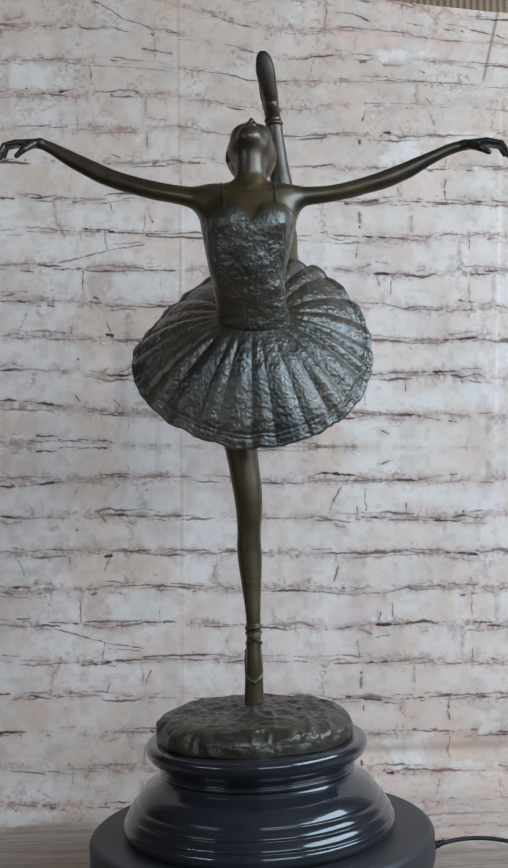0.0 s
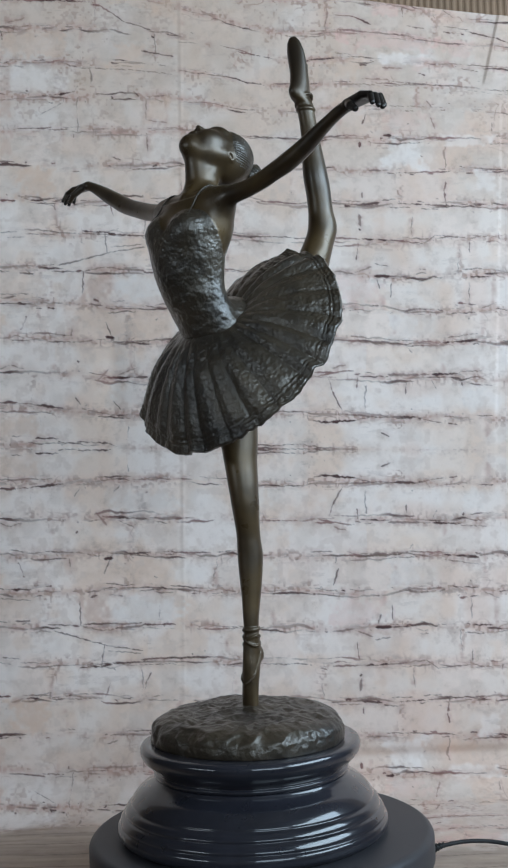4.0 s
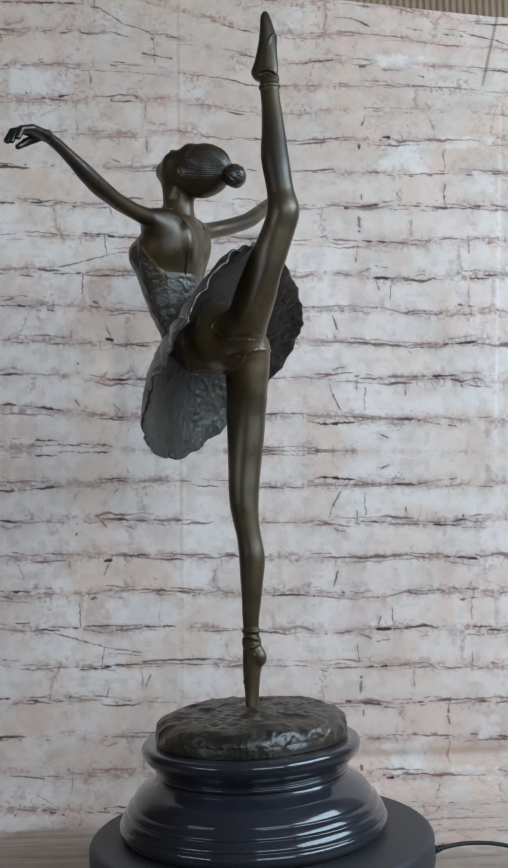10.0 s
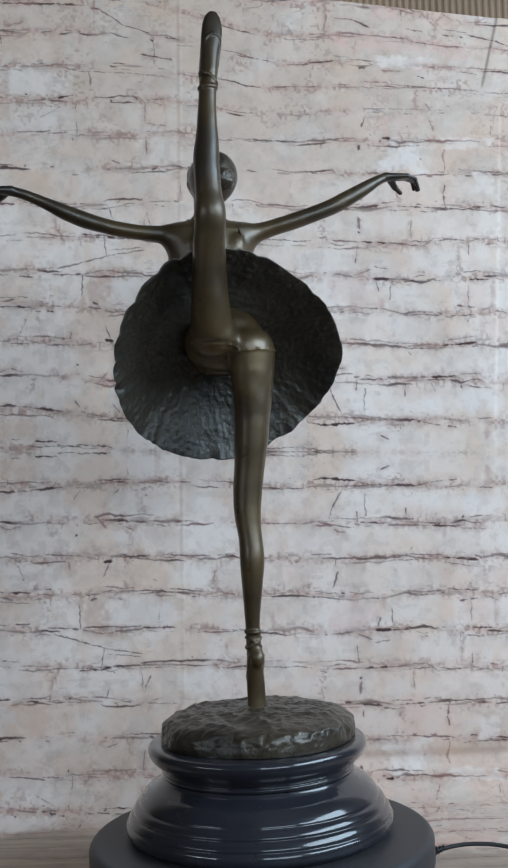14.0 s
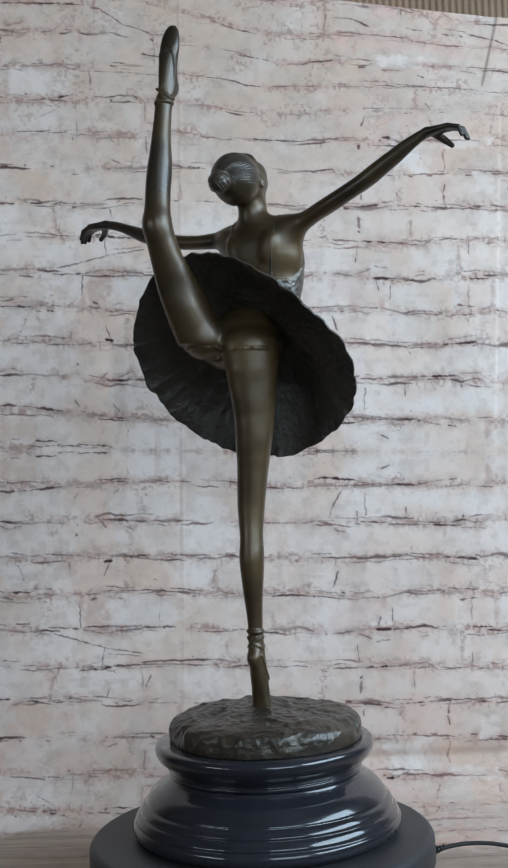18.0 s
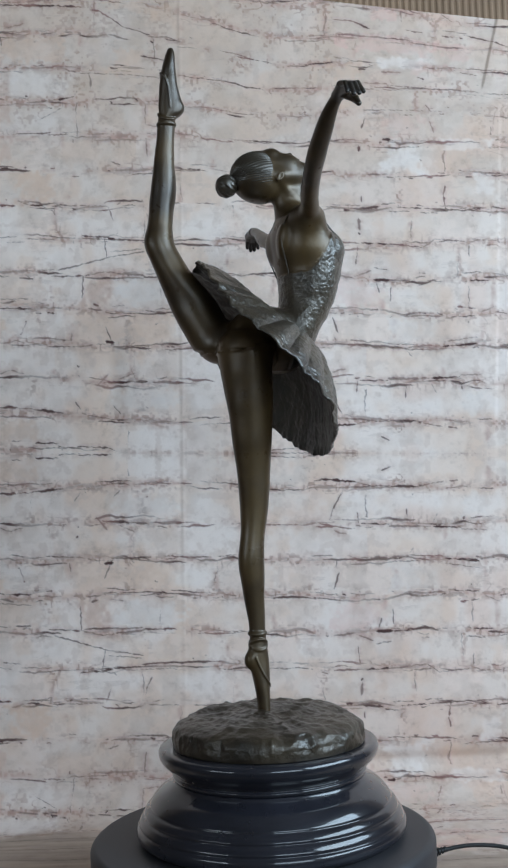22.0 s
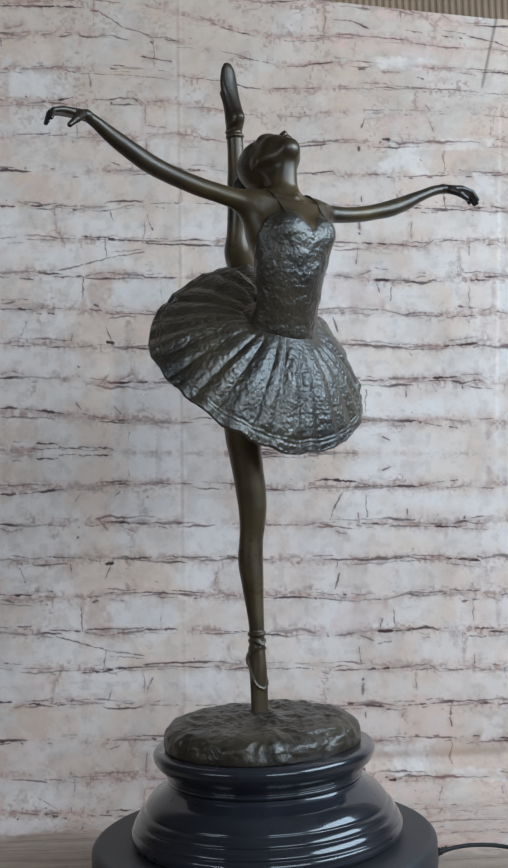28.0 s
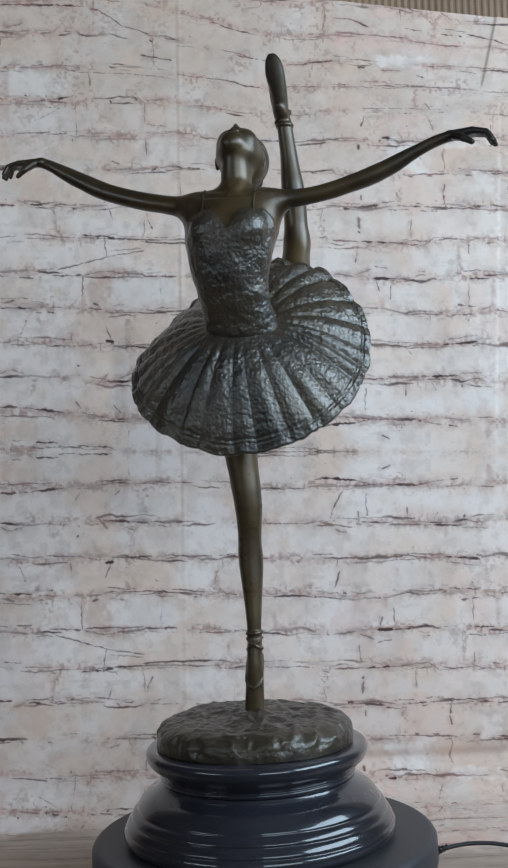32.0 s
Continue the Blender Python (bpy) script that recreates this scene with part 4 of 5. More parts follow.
    def loft(self, sections, k=0.004):
        """A form through level elliptic sections (z, cx, cy, rx, ry), rising; a sixth number slants the ellipse."""
        s = np.array(sorted(sections))
        m = 0.014
        lo = ((s[:, 1] - s[:, 3]).min() - m, (s[:, 2] - s[:, 4]).min() - m, s[0, 0] - m)
        hi = ((s[:, 1] + s[:, 3]).max() + m, (s[:, 2] + s[:, 4]).max() + m, s[-1, 0] + m)
        w, x, y, z = self.window(lo, hi)
        zz = z.ravel()
        if len(zz) < 2:
            return
        cx, cy, rx, ry = (smooth_row(s[:, 0], s[:, i], zz)[None, None, :] for i in (1, 2, 3, 4))
        slope = np.sqrt(1 + np.gradient(cx.ravel(), zz) ** 2 + np.gradient(cy.ravel(), zz) ** 2)[None, None, :]
        if s.shape[1] > 5:
            skew = smooth_row(s[:, 0], s[:, 5], zz)[None, None, :]
            across = (y - cy) / ry
            qx, qy = ((x - cx) / rx - skew * across) / np.sqrt(1 - skew ** 2), across + 0 * x
        else:
            qx, qy = (x - cx) / rx, (y - cy) / ry
        k0 = np.sqrt(qx ** 2 + qy ** 2)
        k1 = np.sqrt((qx / rx) ** 2 + (qy / ry) ** 2) + 1e-6
        d = k0 * (k0 - 1) / k1 / slope
        over = np.maximum(s[0, 0] - zz, zz - s[-1, 0])[None, None, :]
        d = np.maximum(d, over)
        self.melt(w, d, k)

    def surface(self):
        """Vertices and quads of the zero surface (a dual net)."""
        d, n = self.d, self.n
        inside = d < 0
        cells = np.zeros(n - 1, dtype=np.int8)
        for i in (0, 1):
            for j in (0, 1):
                for k in (0, 1):
                    cells += inside[i:n[0] - 1 + i, j:n[1] - 1 + j, k:n[2] - 1 + k]
        at = np.argwhere((cells > 0) & (cells < 8))
        index = np.full(n - 1, -1, dtype=np.int32)
        index[at[:, 0], at[:, 1], at[:, 2]] = np.arange(len(at))
        corner = {}
        for i in (0, 1):
            for j in (0, 1):
                for k in (0, 1):
                    corner[i, j, k] = d[at[:, 0] + i, at[:, 1] + j, at[:, 2] + k].astype(np.float64)
        total, count = np.zeros((len(at), 3)), np.zeros(len(at))
        for p in corner:
            for axis in range(3):
                if p[axis] == 0:
                    q = tuple(1 if a == axis else p[a] for a in range(3))
                    cross = (corner[p] < 0) != (corner[q] < 0)
                    t = corner[p] / np.where(cross, corner[p] - corner[q], 1)
                    place = np.tile(np.array(p, float), (len(at), 1))
                    place[:, axis] += t
                    total += place * cross[:, None]
                    count += cross
        verts = self.lo + self.cell * (at + total / count[:, None])
        quads = []
        for axis in range(3):
            b, c = (axis + 1) % 3, (axis + 2) % 3
            cut = [slice(None)] * 3
            cut[axis] = slice(0, n[axis] - 1)
            cut2 = list(cut)
            cut2[axis] = slice(1, n[axis])
            flips = inside[tuple(cut)] != inside[tuple(cut2)]
            e = np.argwhere(flips)
            ok = (e[:, b] > 0) & (e[:, c] > 0) & (e[:, b] < n[b] - 1) & (e[:, c] < n[c] - 1)
            e = e[ok]
            first = inside[tuple(e.T)]
            ring = []
            for db, dc in ((1, 1), (0, 1), (0, 0), (1, 0)):
                o = e.copy()
                o[:, b] -= db
                o[:, c] -= dc
                ring.append(index[tuple(o.T)])
            q = np.stack(ring, 1)
            q[~first] = q[~first][:, ::-1]
            quads.append(q)
        return verts, np.concatenate(quads)


# level sections (z, centre x, centre y, half width, half depth)
STANDING_LEG = [
    (0.7270, -0.0065, -0.0005, 0.0115, 0.0110, 0.15), (0.7190, -0.0078, 0.0006, 0.0185, 0.0182, 0.22), (0.7100, -0.0083, 0.0006, 0.0213, 0.0210, 0.25),
    (0.7000, -0.0085, 0.0003, 0.0207, 0.0210, 0.25), (0.6840, -0.0083, -0.0006, 0.0186, 0.0197, 0.23), (0.6602, -0.0080, -0.0022, 0.0161, 0.0183, 0.13),
    (0.6365, -0.0062, -0.0031, 0.0147, 0.0165, 0.08), (0.6257, -0.0050, -0.0036, 0.0140, 0.0157, 0.05), (0.5970, -0.0019, -0.0044, 0.0126, 0.0133, 0), (0.5827, -0.0008, -0.0042, 0.0117, 0.0121, 0),
    (0.5684, -0.0007, -0.0031, 0.0106, 0.0108, 0), (0.5542, -0.0012, -0.0010, 0.0101, 0.0106, 0), (0.5399, -0.0014, 0.0003, 0.0104, 0.0112, 0),
    (0.5257, -0.0011, 0.0000, 0.0097, 0.0105, 0), (0.5115, -0.0008, -0.0006, 0.0085, 0.0093, 0), (0.4973, -0.0006, -0.0014, 0.0071, 0.0081, 0),
    (0.4831, -0.0005, -0.0023, 0.0062, 0.0070, 0), (0.4760, -0.0005, -0.0025, 0.0060, 0.0068, 0)]
STANDING_FOOT = [
    (0.4770, -0.0005, -0.0025, 0.0062, 0.0068), (0.4689, -0.0006, -0.0027, 0.0063, 0.0074), (0.4600, -0.0009, -0.0020, 0.0066, 0.0090),
    (0.4548, -0.0011, -0.0012, 0.0068, 0.0100), (0.4480, -0.0012, -0.0024, 0.0070, 0.0090), (0.4407, -0.0014, -0.0034, 0.0074, 0.0078),
    (0.4266, -0.0020, -0.0045, 0.0079, 0.0061), (0.4125, -0.0026, -0.0049, 0.0080, 0.0048), (0.4060, -0.0026, -0.0049, 0.0078, 0.0046)]
RAISED_LEG = [
    (0.9245, 0.0400, 0.0497, 0.0070, 0.0078, 0), (0.9096, 0.0414, 0.0511, 0.0073, 0.0081, 0), (0.8968, 0.0424, 0.0521, 0.0081, 0.0091, 0),
    (0.8839, 0.0432, 0.0528, 0.0093, 0.0102, 0), (0.8711, 0.0442, 0.0534, 0.0102, 0.0112, 0), (0.8583, 0.0452, 0.0546, 0.0106, 0.0116, 0),
    (0.8455, 0.0455, 0.0560, 0.0108, 0.0112, 0), (0.8327, 0.0455, 0.0580, 0.0109, 0.0115, 0), (0.8200, 0.0454, 0.0588, 0.0113, 0.0130, 0),
    (0.8072, 0.0446, 0.0546, 0.0122, 0.0142, 0.02), (0.7945, 0.0437, 0.0488, 0.0132, 0.0154, 0.06), (0.7818, 0.0418, 0.0418, 0.0146, 0.0176, 0.22),
    (0.7691, 0.0394, 0.0345, 0.0162, 0.0196, 0.34), (0.7500, 0.0362, 0.0260, 0.0178, 0.0208, 0.31), (0.7310, 0.0325, 0.0165, 0.0195, 0.0212, 0.25), (0.7220, 0.0305, 0.0120, 0.0199, 0.0213, 0.2)]
RAISED_FOOT = [
    (0.9905, 0.0316, 0.0455, 0.0030, 0.0020), (0.9871, 0.0321, 0.0458, 0.0055, 0.0032), (0.9810, 0.0329, 0.0466, 0.0075, 0.0044), (0.9741, 0.0337, 0.0473, 0.0084, 0.0055),
    (0.9612, 0.0355, 0.0475, 0.0079, 0.0076), (0.9483, 0.0369, 0.0464, 0.0073, 0.0097), (0.9385, 0.0375, 0.0450, 0.0071, 0.0116), (0.9335, 0.0380, 0.0462, 0.0069, 0.0100), (0.9300, 0.0390, 0.0488, 0.0069, 0.0081), (0.9240, 0.0400, 0.0497, 0.0069, 0.0078)]
TORSO = [
    (0.8300, 0.0060, -0.0590, 0.0345, 0.0190), (0.8176, 0.0053, -0.0606, 0.0378, 0.0244), (0.8079, 0.0044, -0.0634, 0.0372, 0.0279), (0.7983, 0.0035, -0.0649, 0.0358, 0.0287),
    (0.7886, 0.0031, -0.0650, 0.0340, 0.0274), (0.7790, 0.0025, -0.0645, 0.0323, 0.0256), (0.7694, 0.0024, -0.0631, 0.0303, 0.0242), (0.7598, 0.0027, -0.0611, 0.0284, 0.0228),
    (0.7502, 0.0040, -0.0577, 0.0280, 0.0219), (0.7406, 0.0055, -0.0523, 0.0283, 0.0222), (0.7310, 0.0069, -0.0470, 0.0292, 0.0222), (0.7215, 0.0083, -0.0415, 0.0290, 0.0235), (0.7140, 0.0088, -0.0375, 0.0270, 0.0225), (0.7060, 0.0088, -0.0340, 0.0230, 0.0190), (0.6990, 0.0088, -0.0310, 0.0160, 0.0130)]
# arms: x, y, z, radius from shoulder to wrist
ARM_LEFT = [(0.034, -0.0595, 0.8265, 0.0110), (0.048, -0.0610, 0.8285, 0.0082), (0.072, -0.0630, 0.8305, 0.0068), (0.096, -0.0660, 0.8345, 0.0067), (0.115, -0.0678, 0.8392, 0.0074), (0.134, -0.0695, 0.8462, 0.0067), (0.153, -0.0720, 0.8550, 0.0055), (0.170, -0.0740, 0.8617, 0.0044), (0.181, -0.0753, 0.8645, 0.0039)]
ARM_RIGHT = [(-0.026, -0.0550, 0.8285, 0.0110), (-0.042, -0.0510, 0.8330, 0.0085), (-0.0638, -0.0430, 0.8395, 0.0075), (-0.079, -0.0385, 0.8445, 0.0072), (-0.1096, -0.0318, 0.8566, 0.0076), (-0.128, -0.0298, 0.8665, 0.0069), (-0.1464, -0.0288, 0.8775, 0.0057), (-0.156, -0.0290, 0.8828, 0.0046), (-0.1635, -0.0294, 0.8860, 0.0039)]


def hand_forms(clay, wrist, knuckle, tip, thumb, side):
    """A drooping hand: palm, four curved fingers and a thumb."""
    wrist, knuckle, tip, thumb = (np.array(p, float) for p in (wrist, knuckle, tip, thumb))
    along = unit(knuckle - wrist)
    across = unit(np.cross((0, 0, 1), along)) * side
    for off, reach, curl in ((-0.0046, 0.92, 0.0010), (-0.0015, 1.0, 0.0), (0.0016, 0.99, -0.0006), (0.0045, 0.86, 0.0004)):
        root, base = wrist + across * off * 0.4, knuckle + across * off - along * abs(off) * 0.25
        clay.limb(root, base, 0.0031, 0.0026, 0.002)
        drop = (tip - knuckle) * reach + np.array((0, 0, curl))
        mid = base + drop * 0.5 + along * 0.0032 + np.array((0, 0, 0.0022))
        end = base + drop + across * off * 0.25
        clay.limb(base, mid, 0.0024, 0.0020, 0.0004)
        clay.limb(mid, end, 0.0020, 0.0017, 0.0004)
    root = wrist + (knuckle - wrist) * 0.3 - across * 0.0045 + np.array((0, 0, -0.002))
    mid = (root + thumb) / 2 - across * 0.002
    clay.limb(root, mid, 0.0034, 0.0027, 0.002)
    clay.limb(mid, thumb, 0.0026, 0.0021, 0.001)


def sculpt(clay):
    """All the body's forms, pressed into one field."""
    clay.loft(STANDING_LEG, 0.003)
    clay.loft(STANDING_FOOT, 0.002)
    clay.loft(RAISED_LEG, 0.003)
    clay.loft(RAISED_FOOT, 0.0015)
    # hips and seat
    clay.egg((0.0070, -0.0130, 0.7270), (0.0310, 0.0250, 0.0270), 0.008)
    clay.egg((0.0075, -0.0260, 0.7340), (0.0285, 0.0255, 0.0220), 0.008)
    clay.egg((0.0300, 0.0105, 0.7280), (0.0196, 0.0212, 0.0190), 0.004)
    clay.egg((0.0260, -0.0150, 0.7230), (0.0200, 0.0200, 0.0190), 0.010)
    clay.egg((-0.0070, 0.0010, 0.7190), (0.0245, 0.0195, 0.0165), 0.006, (0, 0, 40))
    # knee of the raised leg
    clay.egg((0.0457, 0.0600, 0.8195), (0.0098, 0.0092, 0.0120), 0.008, (-8, 0, 0))
    # torso, bust, shoulders
    clay.loft(TORSO, 0.006)
    clay.egg((0.0195, -0.0830, 0.8040), (0.0135, 0.0105, 0.0130), 0.006)
    clay.egg((-0.0105, -0.0815, 0.8050), (0.0135, 0.0105, 0.0130), 0.006)
    clay.limb((0.030, -0.0590, 0.8270), (-0.022, -0.0560, 0.8290), 0.0095, 0.0095, 0.014)
    clay.limb((0.027, -0.0580, 0.8060), (0.031, -0.0595, 0.8240), 0.0115, 0.0100, 0.012)
    clay.limb((-0.019, -0.0560, 0.8070), (-0.023, -0.0560, 0.8260), 0.0115, 0.0100, 0.012)
    clay.egg((0.0045, -0.0535, 0.8120), (0.0285, 0.0175, 0.0280), 0.010)
    # shoulder blades
    clay.egg((0.0205, -0.0385, 0.8110), (0.0075, 0.0055, 0.0140), 0.005, (0, 18, 0))
    clay.egg((-0.0115, -0.0375, 0.8120), (0.0075, 0.0055, 0.0140), 0.005, (0, -18, 0))
    # hems of the leotard round both thighs
    for cx, cy, cz, r, tilt in ((0.0297, 0.0100, 0.7150, 0.0215, (0.384, -0.923, 0.014)), (-0.0088, 0.0012, 0.7150, 0.0200, (-0.5, -0.7, 0.006))):
        loop = []
        for a in range(0, 361, 10):
            x, y = math.cos(radians(a)), math.sin(radians(a))
            up = max(0.0, x * tilt[0] + y * tilt[1])
            loop.append((*clay.settle((cx + r * x, cy + r * y, cz + tilt[2] * up * up)), 0.0007))
        clay.chain(loop, 0.0008, 1)
    clay.chain(ARM_LEFT, 0.009)
    clay.chain(ARM_RIGHT, 0.009)
    hand_forms(clay, ARM_LEFT[-1][:3], (0.2000, -0.0795, 0.8650), (0.2150, -0.0850, 0.8532), (0.1967, -0.0895, 0.8545), 1)
    hand_forms(clay, ARM_RIGHT[-1][:3], (-0.1845, -0.0268, 0.8868), (-0.1976, -0.0292, 0.8757), (-0.1823, -0.0372, 0.8738), -1)
    # neck and head, face turned up
    clay.limb((0.0085, -0.0545, 0.8330), (0.0095, -0.0455, 0.8620), 0.0120, 0.0112, 0.007)
    clay.limb((0.0080, -0.0555, 0.8400), (0.0088, -0.0535, 0.8670), 0.0098, 0.0100, 0.006)
    clay.limb((0.0085, -0.0520, 0.8400), (0.0270, -0.0575, 0.8300), 0.0085, 0.0080, 0.008)
    clay.limb((0.0085, -0.0520, 0.8400), (-0.0170, -0.0550, 0.8310), 0.0085, 0.0080, 0.008)
    clay.limb((0.0080, -0.0615, 0.8765), (0.0086, -0.0545, 0.8560), 0.0068, 0.0085, 0.007)
    # collar bones and the cords of the throat
    clay.limb((0.0110, -0.0705, 0.8330), (0.0270, -0.0665, 0.8345), 0.0016, 0.0014, 0.004)
    clay.limb((0.0040, -0.0700, 0.8335), (-0.0170, -0.0640, 0.8355), 0.0016, 0.0014, 0.004)
    clay.limb((0.0190, -0.0430, 0.8640), (0.0095, -0.0690, 0.8360), 0.0030, 0.0016, 0.005)
    clay.limb((-0.0020, -0.0420, 0.8650), (0.0060, -0.0690, 0.8360), 0.0030, 0.0016, 0.005)
    clay.egg((0.0118, -0.0250, 0.8728), (0.0208, 0.0250, 0.0235), 0.004)
    clay.egg((0.0100, -0.0455, 0.8770), (0.0172, 0.0205, 0.0168), 0.006, (8, 0, 0))
    clay.limb((0.0100, -0.0480, 0.8700), (0.0080, -0.0625, 0.8780), 0.0098, 0.0066, 0.006)
    clay.egg((0.0078, -0.0642, 0.8800), (0.0072, 0.0052, 0.0058), 0.005)
    clay.chain([(0.0250, -0.0395, 0.8700, 0.0042), (0.0200, -0.0520, 0.8715, 0.0040), (0.0100, -0.0640, 0.8768, 0.0036)], 0.007, 4)
    clay.chain([(-0.0050, -0.0375, 0.8710, 0.0042), (-0.0015, -0.0510, 0.8725, 0.0040), (0.0060, -0.0640, 0.8768, 0.0036)], 0.007, 4)
    # brow, cheekbones
    clay.egg((0.0105, -0.0360, 0.8905), (0.0135, 0.0085, 0.0078), 0.004)
    clay.egg((0.0188, -0.0490, 0.8835), (0.0058, 0.0085, 0.0060), 0.008)
    clay.egg((0.0018, -0.0485, 0.8840), (0.0058, 0.0085, 0.0060), 0.008)
    # nose with its wings, lips parted, eyes closed
    clay.limb((0.0108, -0.0445, 0.8925), (0.0106, -0.0548, 0.8945), 0.0013, 0.0016, 0.0015)
    clay.egg((0.0106, -0.0556, 0.8935), (0.0019, 0.0017, 0.0026), 0.001)
    for dx in (-0.0024, 0.0024):
        clay.egg((0.0106 + dx, -0.0562, 0.8915), (0.0015, 0.0014, 0.0018), 0.0008)
        clay.egg((0.0106 + dx * 0.6, -0.0580, 0.8920), (0.0007, 0.0008, 0.0010), 0.0006, dig=True)
    clay.egg((0.0092, -0.0610, 0.8886), (0.0046, 0.0016, 0.0018), 0.0008)
    clay.egg((0.0087, -0.0642, 0.8852), (0.0040, 0.0016, 0.0017), 0.0008)
    clay.egg((0.0090, -0.0632, 0.8876), (0.0038, 0.0005, 0.0014), 0.0006, dig=True)
    for dx in (-0.0068, 0.0068):
        clay.egg((0.0105 + dx, -0.0472, 0.8952), (0.0042, 0.0028, 0.0030), 0.0015, dig=True)
        clay.egg((0.0105 + dx, -0.0474, 0.8910), (0.0034, 0.0024, 0.0020), 0.0008)
        clay.chain([(0.0105 + dx * 0.5, -0.0490, 0.8922, 0.0004), (0.0105 + dx, -0.0497, 0.8925, 0.0005), (0.0105 + dx * 1.5, -0.0488, 0.8910, 0.0004)], 0.0005, 4)
    # ears: a rim round a hollow
    for x, side in ((-0.0092, -1), (0.0292, 1)):
        clay.egg((x, -0.0382, 0.8690), (0.0018, 0.0030, 0.0056), 0.001, (35, 0, 0))
        clay.egg((x + side * 0.0019, -0.0384, 0.8690), (0.0013, 0.0013, 0.0030), 0.0006, (35, 0, 0), dig=True)
    # heels, and shoe ribbons at both ankles
    clay.egg((-0.0010, 0.0050, 0.4535), (0.0056, 0.0052, 0.0075), 0.003, (12, 0, 0))
    for cx, cy, r, z, lean, thick in ((-0.0005, -0.0025, 0.0062, 0.4755, 0.0004, 0.0016), (-0.0005, -0.0027, 0.0066, 0.4665, 0.0045, 0.0011), (-0.0005, -0.0027, 0.0066, 0.4665, -0.0045, 0.0011), (0.0400, 0.0497, 0.0066, 0.9245, 0.0, 0.0016), (0.0388, 0.0490, 0.0068, 0.9325, 0.0050, 0.0011)):
        loop = []
        for a in range(0, 361, 15):
            t = radians(a)
            loop.append((cx + r * math.cos(t), cy + (r + 0.0008) * math.sin(t), z + lean * math.cos(t), thick))
        clay.chain(loop, 0.0012, 1)
    for side in (-1, 1):
        clay.chain([(-0.0012 + side * 0.0068, 0.0020, 0.4560, 0.0007), (-0.0016 + side * 0.0072, -0.0030, 0.4440, 0.0007), (-0.0020 + side * 0.0055, -0.0095, 0.4330, 0.0007), (-0.0022, -0.0110, 0.4300, 0.0007)], 0.001, 3)
        clay.chain([(0.0372 + side * 0.0062, 0.0480, 0.9380, 0.0007), (0.0352 + side * 0.0068, 0.0500, 0.9560, 0.0007), (0.0345 + side * 0.0050, 0.0535, 0.9670, 0.0007), (0.0345, 0.0545, 0.9690, 0.0007)], 0.001, 3)
    return clay


def relax(v, q, rounds=3):
    """Evens out the net without shrinking it."""
    a = np.concatenate([q[:, i] for i in range(4)])
    b = np.concatenate([q[:, (i + 1) % 4] for i in range(4)])
    count = np.maximum(np.bincount(a, minlength=len(v)) + np.bincount(b, minlength=len(v)), 1)
    for k in range(rounds * 2):
        mean = np.stack([np.bincount(a, v[b, i], len(v)) + np.bincount(b, v[a, i], len(v)) for i in range(3)], 1) / count[:, None]
        v = v + (mean - v) * (0.55 if k % 2 == 0 else -0.57)
    return v


def neckline(v):
    """True where the bodice covers the torso: high over the bust, low at the back."""
    front = step(0.0, 1.0, (-0.052 - v[:, 1]) / 0.030)
    dip = 0.016 * np.exp(-((v[:, 0] - 0.0045) / 0.0075) ** 2)
    limit = 0.783 + front * (0.0365 - dip) - 0.012 * step(0.03, 0.045, np.abs(v[:, 0] - 0.004)) * front
    return (v[:, 2] < limit) & (v[:, 2] > 0.700) & (np.abs(v[:, 0] - 0.004) < 0.043) & (v[:, 1] < -0.022 - 0.016 * step(0.735, 0.72, v[:, 2]))


FINE_BOXES = (
    ((-0.014, -0.074, 0.842), (0.037, 0.004, 0.900)),
    ((-0.206, -0.050, 0.864), (-0.158, -0.014, 0.897)),
    ((0.176, -0.102, 0.845), (0.222, -0.064, 0.874)),
    ((-0.014, -0.019, 0.404), (0.012, 0.016, 0.482)),
    ((0.020, 0.030, 0.918), (0.054, 0.068, 0.995)))


def skin_net():
    """The body's surface: a coarse net, with finer ones at head, hands and feet."""
    clay = Clay((-0.212, -0.106, 0.404), (0.228, 0.088, 0.996), BODY_CELL)
    sculpt(clay)
    v, q = clay.surface()
    v = relax(v, q)
    nets = []
    for lo, hi in FINE_BOXES:
        lo, hi = np.array(lo), np.array(hi)
        deep = ((v > lo + 0.0015) & (v < hi - 0.0015)).all(1)
        q = q[~deep[q].all(1)]
        part_clay = Clay(lo - 0.003, hi + 0.003, FINE_CELL)
        sculpt(part_clay)
        fv, fq = part_clay.surface()
        fv = relax(fv, fq)
        near = ((fv > lo) & (fv < hi)).all(1)
        nets.append((fv, fq[near[fq].all(1)]))
    base = len(v)
    for fv, fq in nets:
        v, q = np.concatenate([v, fv]), np.concatenate([q, fq + base])
        base += len(fv)
    return clay, v, q


